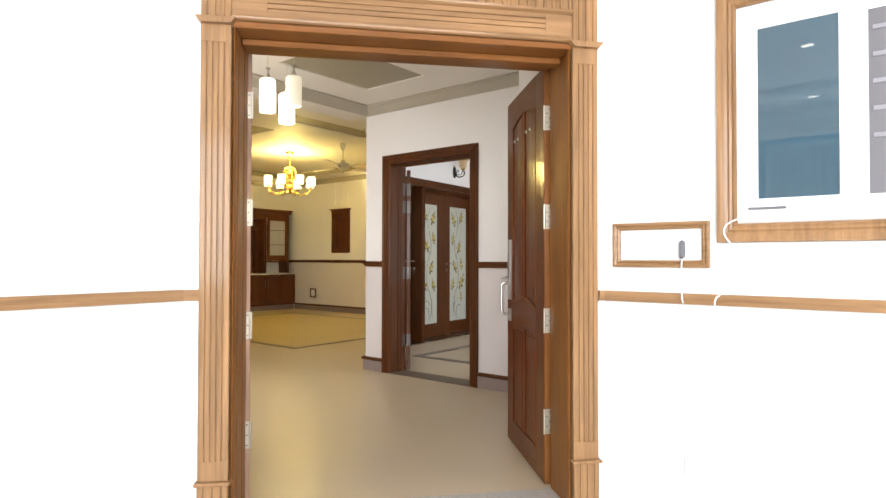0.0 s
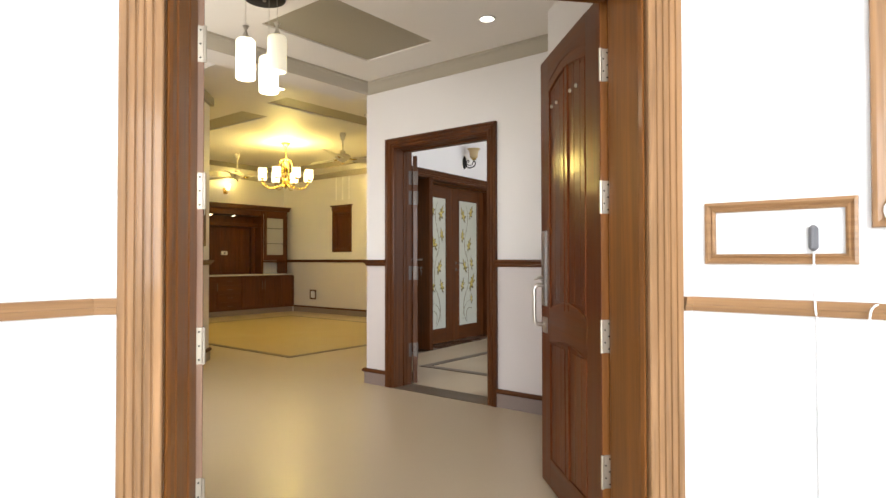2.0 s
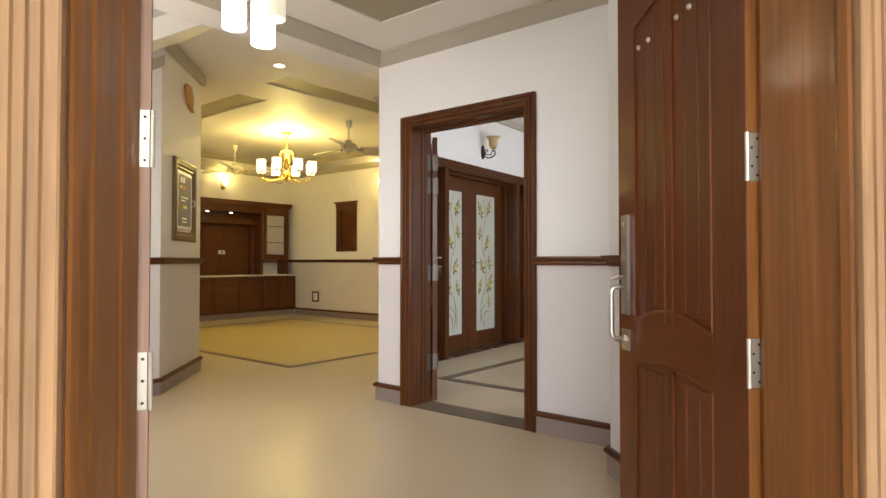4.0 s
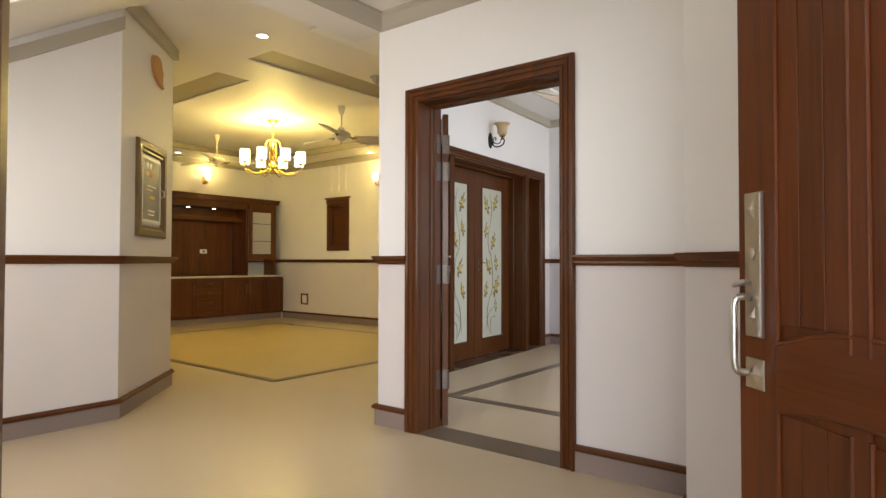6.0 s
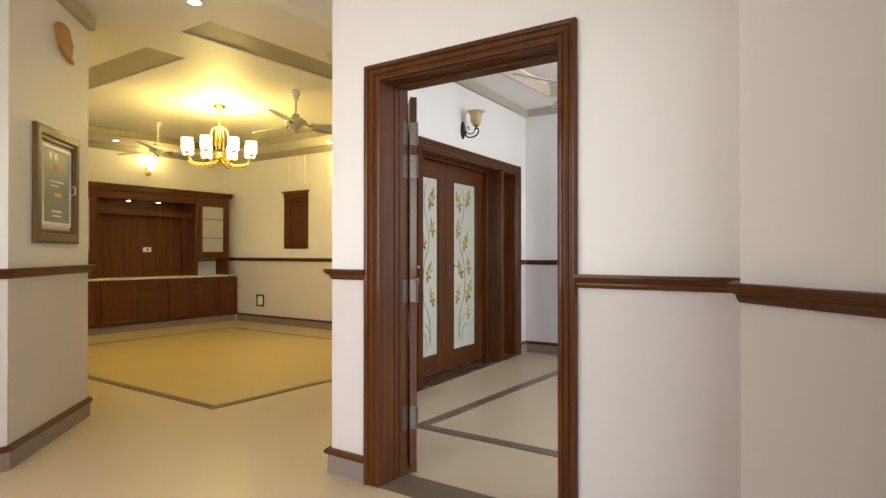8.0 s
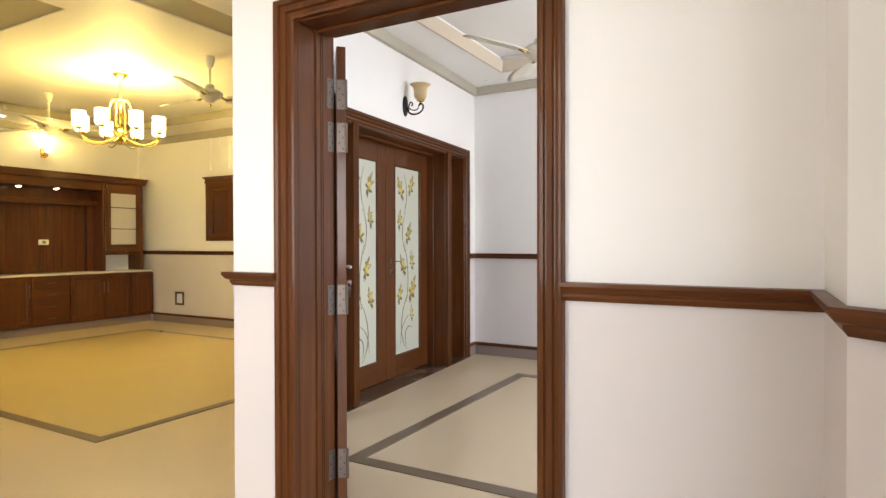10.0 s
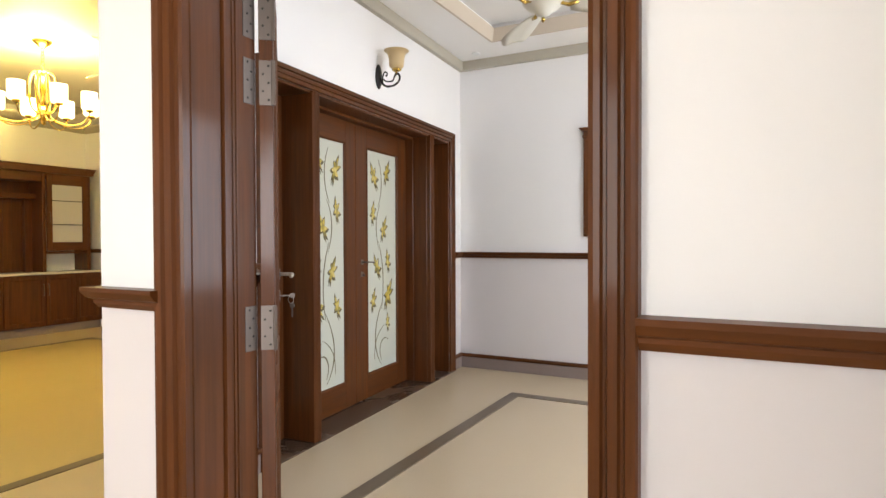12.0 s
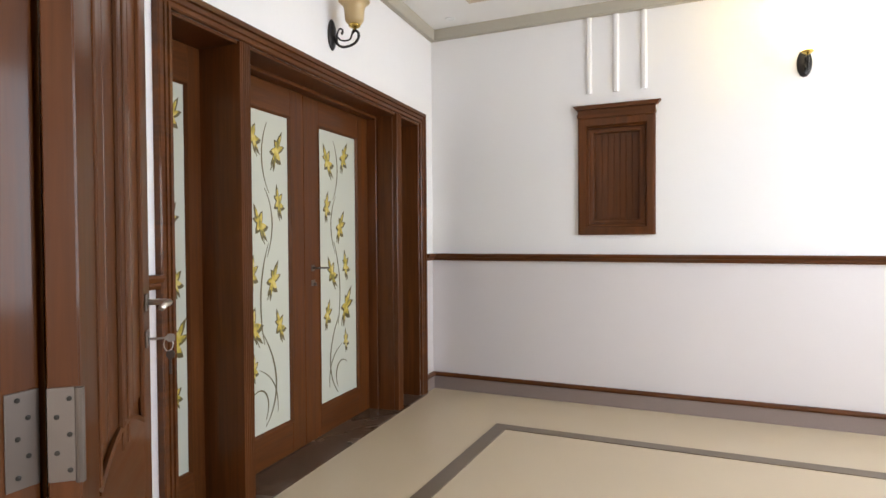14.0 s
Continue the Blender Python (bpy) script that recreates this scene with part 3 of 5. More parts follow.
# ---- entrance door frame ----
def entrance_frame():
    t = thing("entrance_door_frame", frame_at(ent(0, 0.03), EU), "carved oak entrance door surround with fluted pilasters and plinths", "door frame", kind="structure")
    for x in (-0.014, 1.728):
        w = 0.130
        # plinth, plain foot, fluted shaft, capital
        def shaft(z0, z1, depth, n=4, wid=w, x=x):
            pr = fluted(wid, depth, n, 0.0045, 0.028, 0.006)
            bm = bmesh.new()
            lo = [bm.verts.new((x + a, -b, z0)) for a, b in pr]
            hi = [bm.verts.new((x + a, -b, z1)) for a, b in pr]
            k = len(pr)
            for i in range(k):
                bm.faces.new((lo[i], lo[(i + 1) % k], hi[(i + 1) % k], hi[i]))
            bm.faces.new(lo)
            bm.faces.new(hi)
            return bm
        part("plinth", shaft(PORCH_F, 0.243, 0.040, 3), OAK, t, "fluted oak plinth block")
        part("plinth_cap", bbox((x - 0.012, -0.055, 0.243), (x + w + 0.012, 0, 0.258), 0.004), OAK, t)
        part("foot", bbox((x, -0.030, 0.258), (x + w, 0, 0.345), 0.002), OAK, t)
        part("shaft", shaft(0.345, 2.205, 0.030), OAK, t, "fluted oak pilaster shaft")
        part("neck", bbox((x, -0.030, 2.205), (x + w, 0, 2.285), 0.002), OAK, t)
        part("capital", plate([(x - 0.0, 2.285), (x + w, 2.285), (x + w + 0.022, 2.312), (x - 0.022, 2.312)], -0.055, 0.0), OAK, t)
        part("upper_shaft", shaft(2.312, 2.62, 0.032, 3), OAK, t)
    # head: a plain board with three stopped grooves, a ledge, and upright flutes above it
    def level(name, prof, x0, x1, label=""):
        """A bar along the head with the section prof of (proud, z)."""
        bm = bmesh.new()
        lo = [bm.verts.new((x0, -d, z)) for d, z in prof]
        hi = [bm.verts.new((x1, -d, z)) for d, z in prof]
        for q in range(len(prof)):
            r = (q + 1) % len(prof)
            bm.faces.new((lo[q], lo[r], hi[r], hi[q]))
        bm.faces.new(lo)
        bm.faces.new(hi)
        return part(name, bm, OAKH, t, label)
    level("head_moulding", [(0, 2.312), (0.022, 2.312), (0.034, 2.318), (0.036, 2.326), (0.026, 2.334), (0.024, 2.342), (0, 2.342)], 0.117, 1.727)
    grooved = [(0, 2.3425), (0.021, 2.3425)]
    for zc in (2.372, 2.397, 2.422):
        grooved += [(0.021, zc - 0.004), (0.014, zc - 0.001), (0.014, zc + 0.001), (0.021, zc + 0.004)]
    grooved += [(0.021, 2.449), (0, 2.449)]
    level("head_board", grooved, 0.2705, 1.5895, "oak head board with stopped grooves")
    for x0, x1 in ((0.117, 0.27), (1.59, 1.727)):
        part("head_board_end", box(bmesh.new(), (x0, -0.021, 2.3425), (x1, 0, 2.449)), OAKH, t)
    level("head_ledge", [(0, 2.4495), (0.026, 2.4495), (0.040, 2.458), (0.042, 2.468), (0.028, 2.474), (0, 2.474)], 0.117, 1.727, "moulded oak ledge")
    outline = [(0.117, 0.0), (0.117, -0.022)]
    n = 38
    for i in range(n):
        c = 0.117 + (i + 0.5) * 1.61 / n
        outline += [(c - 0.005, -0.022), (c - 0.0015, -0.015), (c + 0.0015, -0.015), (c + 0.005, -0.022)]
    outline += [(1.727, -0.022), (1.727, 0.0)]
    part("fluted_frieze", prism(bmesh.new(), outline, 2.4745, 2.66), OAK, t, "oak frieze with upright flutes")
    # stepped jambs behind the pilasters
    for s, x in ((1, 0.117), (-1, 1.727)):
        steps = [(0, 0.0), (0.008, -0.012), (0.012, -0.004), (0.016, 0.02), (0.016, 0.06), (0.020, 0.07), (0.020, 0.20), (0.024, 0.21), (0.024, 0.31), (-0.002, 0.31), (-0.02, 0.34)] if s > 0 else [(0, 0.0), (0.008, -0.012), (0.012, -0.004), (0.014, 0.02), (-0.004, 0.05), (-0.004, 0.30), (-0.02, 0.34)]
        bm = prism(bmesh.new(), [(x + s * p, q) for p, q in steps], -0.05, HEAD)
        part("jamb", bm, JAMB, t, "brown varnished door jamb")
    bm = bbox((0.117, -0.015, HEAD - 0.03), (1.727, 0.35, HEAD + 0.0), 0.004)
    part("head_jamb", bm, JAMBH, t, "brown varnished door head lining")
    bm = bbox((0.142, 0.12, HEAD - 0.06), (1.722, 0.20, HEAD - 0.031), 0.003)
    part("stop", bm, JAMBH, t)


entrance_frame()


def hinge(parent, x, y, z, side, h=0.155):
    """A five-screw butt hinge on the leaf's edge: plate, knuckle and screws."""
    g = part("hinge", bbox((x, y - 0.0015, z), (x + 0.045 * side, y + 0.0015, z + h), 0.0008), BRASSY, parent, "plated steel butt hinge")
    part("knuckle", lathe([(0, z), (0.007, z), (0.007, z + h), (0, z + h)], 10, Matrix.Translation((x, y - 0.004, 0))), BRASSY, g)
    for i in range(5):
        part("screw", lathe([(0.0045, -0.0005), (0.0045, 0.0012), (0, 0.002)], 8, Matrix.Translation((x + side * (0.016 + 0.016 * (i % 2)), y - 0.0015, z + h * (0.12 + 0.19 * i))) @ Matrix.Rotation(radians(90), 4, "X")), DARKM, g)


def arc(x0, x1, z, rise, k=10):
    return [(x0 + (x1 - x0) * i / k, z + rise * math.sin(math.pi * i / k)) for i in range(k + 1)]


def key_mesh(m):
    """A flat key: its blade starts at the origin and its bow lies 50 mm up local z."""
    bm = plate([(-0.0025, 0), (0.0025, 0), (0.0025, 0.004), (0.0038, 0.007), (0.0025, 0.010), (0.0036, 0.014), (0.0025, 0.018), (0.0025, 0.034), (0.009, 0.040), (0.0105, 0.048), (0.006, 0.056), (-0.006, 0.056), (-0.0105, 0.048), (-0.009, 0.040), (-0.0025, 0.034)], -0.001, 0.001)
    bmesh.ops.transform(bm, matrix=m, verts=bm.verts)
    return bm


LZ = 1.215


def door_leaf(name, m, W, H, T, label, pull=False, lever=False, px=(0.10, 0.63), face=-1, group="", edge=None, w_up=LEAFW, w_lv=LEAFH, studs=False):
    """A panelled leaf from the hinge at x 0 to x W; its show face looks to -y (face -1) or +y."""
    t = thing(name, m, label, "door", group)
    f = face
    core = 0.5 * T - 0.010
    part("core", bbox((0, -core, 0.012), (W, core, H), 0.002), w_up, t)
    a, b = px
    mid = 0.5 * (a + b)
    mw = 0.044
    for sgn in (-1, 1):
        y0, y1 = sorted((sgn * core, sgn * (core + 0.010)))
        part("stile", bbox((0, y0, 0.012), (a, y1, H), 0.002), w_up, t)
        part("stile", bbox((b, y0, 0.012), (W, y1, H), 0.002), w_up, t)
        part("bottom_rail", bbox((a, y0, 0.012), (b, y1, 0.16), 0.002), w_lv, t)
        lo = arc(a, b, 0.775, 0.035)
        hi = arc(a, b, 0.955, 0.052)
        part("middle_rail", plate(lo + hi[::-1], y0, y1), w_lv, t, "arched middle rail")
        top = arc(a, b, H - 0.195, 0.048)
        # rounded mouldings along the arches
        for curve in (top, hi):
            part("arch_bead", tube([(x, sgn * (core + 0.008), z) for x, z in curve], 0.006, 6), w_lv, t)
        part("arch_bead", tube([(x, sgn * (core + 0.008), z) for x, z in lo], 0.005, 6), w_lv, t)
        part("foot_bead", tube([(a, sgn * (core + 0.008), 0.163), (b, sgn * (core + 0.008), 0.163)], 0.006, 6), w_lv, t)
        over = arc(a, b, H - 0.142, 0.045)
        part("arch_line", tube([(x, sgn * (core + 0.0095), z) for x, z in over], 0.0028, 5), w_lv, t)
        part("top_rail", plate([(a, H), (b, H)] + top[::-1], y0, y1), w_lv, t, "arched top rail")
        part("muntin", bbox((mid - mw / 2, y0, 0.16), (mid + mw / 2, y1, 0.808), 0.002), w_up, t)
        part("muntin", bbox((mid - mw / 2, y0, 1.004), (mid + mw / 2, y1, H - 0.148), 0.002), w_up, t)
        for u0, u1 in ((a, mid - mw / 2), (mid + mw / 2, b)):
            wv = u1 - u0
            nb = 2 if wv < 0.2 else 3
            for i in range(nb):
                c0, c1 = u0 + wv * i / nb + 0.0012, u0 + wv * (i + 1) / nb - 0.0012
                p0, p1 = sorted((sgn * core, sgn * (core + 0.005)))
                part("plank", bbox((c0, p0, 0.166), (c1, p1, 0.774), 0.0015), w_up, t)
                zt = H - 0.195 + 0.048 * math.sin(math.pi * (0.5 * (c0 + c1) - a) / (b - a)) - 0.012
                part("plank", bbox((c0, p0, 1.01), (c1, p1, zt), 0.0015), w_up, t)
                if studs and sgn == face and i >= nb - 2:
                    cx = 0.5 * (c0 + c1)
                    st = lathe([(0.010, 0), (0.011, 0.004), (0.007, 0.010), (0, 0.012)], 12, Matrix.Translation((cx, sgn * (core + 0.005), 2.020)) @ Matrix.Rotation(radians(90 if sgn < 0 else -90), 4, "X"))
                    part("stud", st, BRASSY, t, "domed brass stud", True)
            for e in (u0 + 0.005, u1 - 0.005):
                part("bead", tube([(e, sgn * (core + 0.008), 0.162), (e, sgn * (core + 0.008), 0.782)], 0.006, 6), w_up, t)
                part("bead", tube([(e, sgn * (core + 0.008), 0.965), (e, sgn * (core + 0.008), H - 0.19 + 0.048 * math.sin(math.pi * (e - a) / (b - a)))], 0.006, 6), w_up, t)
    part("lipping", bbox((-0.002, -T / 2 + 0.002, 0.012), (-0.0, T / 2 - 0.002, H), 0.0005), edge or DWOOD, t, "leaf edge")
    if pull:
        y = f * T / 2
        px0 = W - 0.125
        px1 = W - 0.035
        def pl(z0, z1, nm):
            ya, yb = sorted((y, y + f * 0.006))
            g = part(nm, bbox((px0 + 0.01, ya, z0), (px1, yb, z1), 0.002), STEEL, t, "satin nickel lock plate")
            return g
        g = pl(0.965, 1.372, "lock_plate")
        part("raised_bar", bbox((px0 + 0.004, min(y + f * 0.0062, y + f * 0.018), 0.968), (px0 + 0.030, max(y + f * 0.0062, y + f * 0.018), 1.369), 0.003), STEEL, g, "brushed steel bar along the lock plate")
        part("boss", lathe([(0.020, 0), (0.016, 0.012), (0, 0.014)], 14, Matrix.Translation((0.5 * (px0 + px1), y + f * 0.006, 1.20)) @ Matrix.Rotation(radians(90 if f < 0 else -90), 4, "X")), STEEL, g)
        for zz in (1.325, 1.02):
            part("diamond", lathe([(0.030, 0), (0.010, 0.010), (0, 0.012)], 4, Matrix.Translation((0.5 * (px0 + px1), y + f * 0.006, zz)) @ Matrix.Rotation(radians(90 if f < 0 else -90), 4, "X")), STEEL, g)
        g2 = pl(0.82, 0.905, "lower_plate")
        part("diamond", lathe([(0.026, 0), (0.010, 0.010), (0, 0.012)], 4, Matrix.Translation((0.5 * (px0 + px1), y + f * 0.006, 0.862)) @ Matrix.Rotation(radians(90 if f < 0 else -90), 4, "X")), STEEL, g2)
        xg = W - 0.060
        yy = y + f * 0.058
        pts = bez((xg, y + f * 0.006, 1.075), (xg, yy, 1.085), (xg, yy, 1.07), (xg, yy, 1.03), 8) + bez((xg, yy, 0.93), (xg, yy, 0.875), (xg, yy, 0.86), (xg, y + f * 0.006, 0.865), 8)
        part("pull_handle", tube(pts, 0.0105, 12), STEEL, t, "curved satin nickel pull handle", True)
        part("thumb_latch", tube([(xg, y, 1.115), (xg, y + f * 0.03, 1.118), (xg, y + f * 0.06, 1.108)], [0.006, 0.009, 0.006], 8), STEEL, t)
    if lever:
        for s in (-1, 1):
            y = s * T / 2
            ya, yb = sorted((y, y + s * 0.006))
            part("handle_plate", bbox((W - 0.072, ya, LZ - 0.020), (W - 0.038, yb, LZ + 0.020), 0.002), BRONZE, t)
            part("lever", tube([(W - 0.055, y, LZ), (W - 0.055, y + s * 0.036, LZ)] + bez((W - 0.055, y + s * 0.036, LZ), (W - 0.055, y + s * 0.050, LZ), (W - 0.062, y + s * 0.053, LZ), (W - 0.080, y + s * 0.053, LZ), 5)[1:] + [(W - 0.12, y + s * 0.052, LZ + 0.001), (W - 0.16, y + s * 0.048, LZ - 0.003)], 0.007, 10), STEEL, t, "nickel lever handle", True)
            part("keyhole_plate", bbox((W - 0.072, ya, LZ - 0.105), (W - 0.038, yb, LZ - 0.065), 0.002), BRONZE, t)
        # a key in the lock and a second one hanging from its ring
        yk = f * (T / 2 + 0.006)
        part("key", key_mesh(Matrix.Translation((W - 0.055, yk, LZ - 0.085)) @ Matrix.Rotation(radians(90 * f), 4, "Z") @ Matrix.Rotation(radians(90), 4, "Y")), BRONZE, t, "small nickel key")
        part("spare_key", key_mesh(Matrix.Translation((W - 0.053, yk + f * 0.045, LZ - 0.170)) @ Matrix.Rotation(radians(75), 4, "Z")), BRONZE, t, "small nickel key")
        ring = [(W - 0.054, yk + f * (0.041 + 0.010 * math.cos(q)), LZ - 0.100 + 0.016 * math.sin(q)) for q in (2 * math.pi * i / 12 for i in range(13))]
        part("key_ring", tube(ring, 0.0009, 5), STEEL, t)
    return t


def yaw_frame(p, deg):
    return Matrix.Translation(p) @ Matrix.Rotation(radians(deg), 4, "Z")


def edge_hinges(t, zs, T, flip=1, h=0.135, metal=None):
    """Hinge plates lie on the leaf's hinge edge."""
    metal = metal or BRASSY
    for z in zs:
        g = part("hinge", bbox((-0.0045, -T / 2 + 0.003, z), (-0.0022, T / 2 - 0.001, z + h), 0.0004), metal, t, "steel butt hinge")
        part("knuckle", lathe([(0, z), (0.0065, z), (0.0065, z + h), (0, z + h)], 10, Matrix.Translation((-0.008, -flip * (T / 2 + 0.001), 0))), metal, g)
        for i in range(5):
            part("screw", lathe([(0.0038, 0), (0.0038, 0.001), (0, 0.0018)], 8, Matrix.Translation((-0.0045, (0.008 if i % 2 else -0.008), z + h * (0.12 + 0.19 * i))) @ Matrix.Rotation(radians(-90), 4, "Y")), DARKM, g)


ENT_DEG = math.degrees(math.atan2(EU.y, EU.x))
HZ = (0.285, 0.835, 1.405, 1.95)
rp = ent(1.752 - 0.0225, 0.36)
leaf_r = door_leaf("entrance_door_leaf", yaw_frame(rp, 135.3), 0.885, 2.305, 0.045, "open dark varnished entrance door leaf with arched panels and nickel handle", pull=True, px=(0.172, 0.727), face=1, edge=JAMB, studs=True)
edge_hinges(leaf_r, HZ, 0.045, -1)
lp = ent(0.135, 0.370)
leaf_l = door_leaf("entrance_door_leaf", yaw_frame(lp, 158.0), 0.69, 2.305, 0.045, "open dark varnished entrance door leaf turned back into the foyer", px=(0.09, 0.56), face=-1, edge=EDGEW)
edge_hinges(leaf_l, HZ, 0.045, 1)


# ---- inner door ----
def wide_left(bm):
    """The left jamb's casing is a little broader and prouder than the others."""
    for v in bm.verts:
        if v.co.x < D2L - 0.02:
            v.co.x += (v.co.x - D2L) * 0.22
    return bm


def inner_frame():
    w = 0.084
    t = thing("inner_door_frame", Matrix.Translation((0, W2Y0, 0)), "dark walnut door frame with a grooved moulded casing", "door frame", kind="structure")
    pr = [(-0.006, 0), (-0.006, 0.022), (0.004, 0.026), (0.016, 0.026), (0.020, 0.018), (0.026, 0.018), (0.030, 0.028), (0.048, 0.030), (0.052, 0.022),
          (0.058, 0.022), (0.062, 0.032), (0.072, 0.036), (0.080, 0.036), (w, 0.030), (w, 0)]
    part("casing", wide_left(casing(D2L, D2R, 0, D2H, pr)), DWOOD, t, "grooved dark casing")
    back = casing(D2L, D2R, 0, D2H, [(0.014, 0), (0.014, 0.024)] + pr[4:])
    bmesh.ops.transform(back, matrix=Matrix.Translation((0, W2Y1 - W2Y0, 0)) @ Matrix.Scale(-1, 4, (0, 1, 0)), verts=back.verts)
    part("back_casing", back, DWOOD, t)
    dd = W2Y1 - W2Y0
    for s, x in ((1, D2L), (-1, D2R)):
        steps = [(-0.019, 0.0), (0.004, 0.0), (0.006, 0.006), (0.006, 0.104), (0.001, 0.106), (0.001, 0.111), (0.012, 0.114), (0.012, 0.136), (0.008, 0.138), (0.008, 0.142), (0.012, 0.144), (0.012, 0.149), (0.008, 0.151), (0.008, 0.155), (0.012, 0.157), (0.012, 0.167), (0.009, 0.169), (0.009, dd), (-0.019, dd)]
        part("jamb", prism(bmesh.new(), [(x + s * p, q) for p, q in steps], 0, D2H + 0.019), DWOOD, t, "dark grained door jamb")
    part("head_jamb", bbox((D2L + 0.018, 0.0, D2H - 0.014), (D2R - 0.018, dd, D2H + 0.017), 0.002), DWOODH, t)
    part("head_stop", bbox((D2L + 0.028, 0.105, D2H - 0.028), (D2R - 0.028, 0.165, D2H - 0.0145), 0.002), DWOODH, t)


inner_frame()
leaf_a = door_leaf("inner_door_leaf", yaw_frame((-4.820, 6.118, 0), 132.0), 0.61, 2.235, 0.042, "open dark inner door leaf with lever handle and keys", lever=True, px=(0.10, 0.51), face=-1, group="inner door leaves", w_up=DWOOD, w_lv=DWOODH)
edge_hinges(leaf_a, (0.27, 1.018, 1.755, 1.95), 0.042, 1, 0.134, BRONZE)
leaf_b = door_leaf("inner_door_leaf", yaw_frame((D2R - 0.005 - 0.016, 6.115 + 0.013, 0), 51), 0.53, 2.235, 0.042, "open dark wooden inner door leaf folded back into the room", px=(0.09, 0.42), face=1, group="inner door leaves", w_up=DWOOD, w_lv=DWOODH)
jh = thing("jamb_hinges", Matrix.Translation((D2L + 0.009, W2Y0, 0)), "aged brown hinge plates screwed to the dark door jamb", "hinge")
for z in (0.27, 1.018, 1.755, 1.95):
    g = part("hinge", bbox((0.0001, 0.186, z), (0.0026, 0.2315, z + 0.134), 0.0005), BRONZE, jh, "aged brown hinge plate")
    for i in range(5):
        part("screw", lathe([(0.0038, 0), (0.0038, 0.001), (0, 0.0018)], 8, Matrix.Translation((0.0026, 0.202 + (0.014 if i % 2 else 0), z + 0.14 * (0.12 + 0.19 * i))) @ Matrix.Rotation(radians(90), 4, "Y")), DARKM, g)


# ---- glazed double door with side lights ----
def maple(cx, cz, s, ang, bm, y0, y1, grow=0.0):
    # lobes as point and the valley after it, each side of a lobe bulging a little
    lobes = [((0.04, 1.02), (0.13, 0.62)), ((0.44, 0.70), (0.17, 0.38)), ((0.52, 0.20), (0.13, 0.15)), ((0.20, -0.14), (0.02, 0.06)), ((-0.08, -0.04), (-0.07, 0.24)), ((-0.36, 0.26), (-0.12, 0.48)), ((-0.28, 0.66), (-0.11, 0.66))]
    tips = []
    for (tp, va), (_, vb) in zip(lobes, [lobes[-1]] + lobes[:-1]):
        for q, first in ((vb, True), (va, False)):
            mx, mz = 0.5 * (tp[0] + q[0]), 0.5 * (tp[1] + q[1])
            dx, dz = tp[0] - q[0], tp[1] - q[1]
            k_ = -0.08 if first else 0.08
            mid = (mx + dz * k_, mz - dx * k_)
            tips += [mid] if first else []
            if first:
                tips.append(tp)
            else:
                tips += [mid, q]
    ca, sa = math.cos(ang), math.sin(ang)
    pts = []
    for x, z in tips:
        x, z = x * (1 + grow), (z - 0.45) * (1 + grow)
        x, z = x * s * 0.66, z * s
        pts.append((cx + x * ca - z * sa, cz + x * sa + z * ca))
    c0, c1 = bm.verts.new((cx, y0, cz)), None
    c = bm.verts.new((cx, y1 - 0.0006, cz))
    a = [bm.verts.new((x, y1, z)) for x, z in pts]
    b = [bm.verts.new((x, y0, z)) for x, z in pts]
    k = len(pts)
    for i in range(k):
        bm.faces.new((a[i], a[(i + 1) % k], c))
        bm.faces.new((a[i], a[(i + 1) % k], b[(i + 1) % k], b[i]))
    bm.verts.remove(c0)


def ribbon(pts, wid, y0, y1, bm):
    k = len(pts)
    L, R = [], []
    for i, p in enumerate(pts):
        q0, q1 = pts[max(0, i - 1)], pts[min(k - 1, i + 1)]
        dx, dz = q1[0] - q0[0], q1[1] - q0[1]
        l = math.hypot(dx, dz) or 1
        w = wid * (0.25 + 0.75 * math.sin(math.pi * min(1, max(0, (i + 0.6) / k))))
        L.append((p[0] - dz / l * w, p[1] + dx / l * w))
        R.append((p[0] + dz / l * w, p[1] - dx / l * w))
    for i in range(k - 1):
        plate([L[i], L[i + 1], R[i + 1], R[i]], y0, y1, bm)


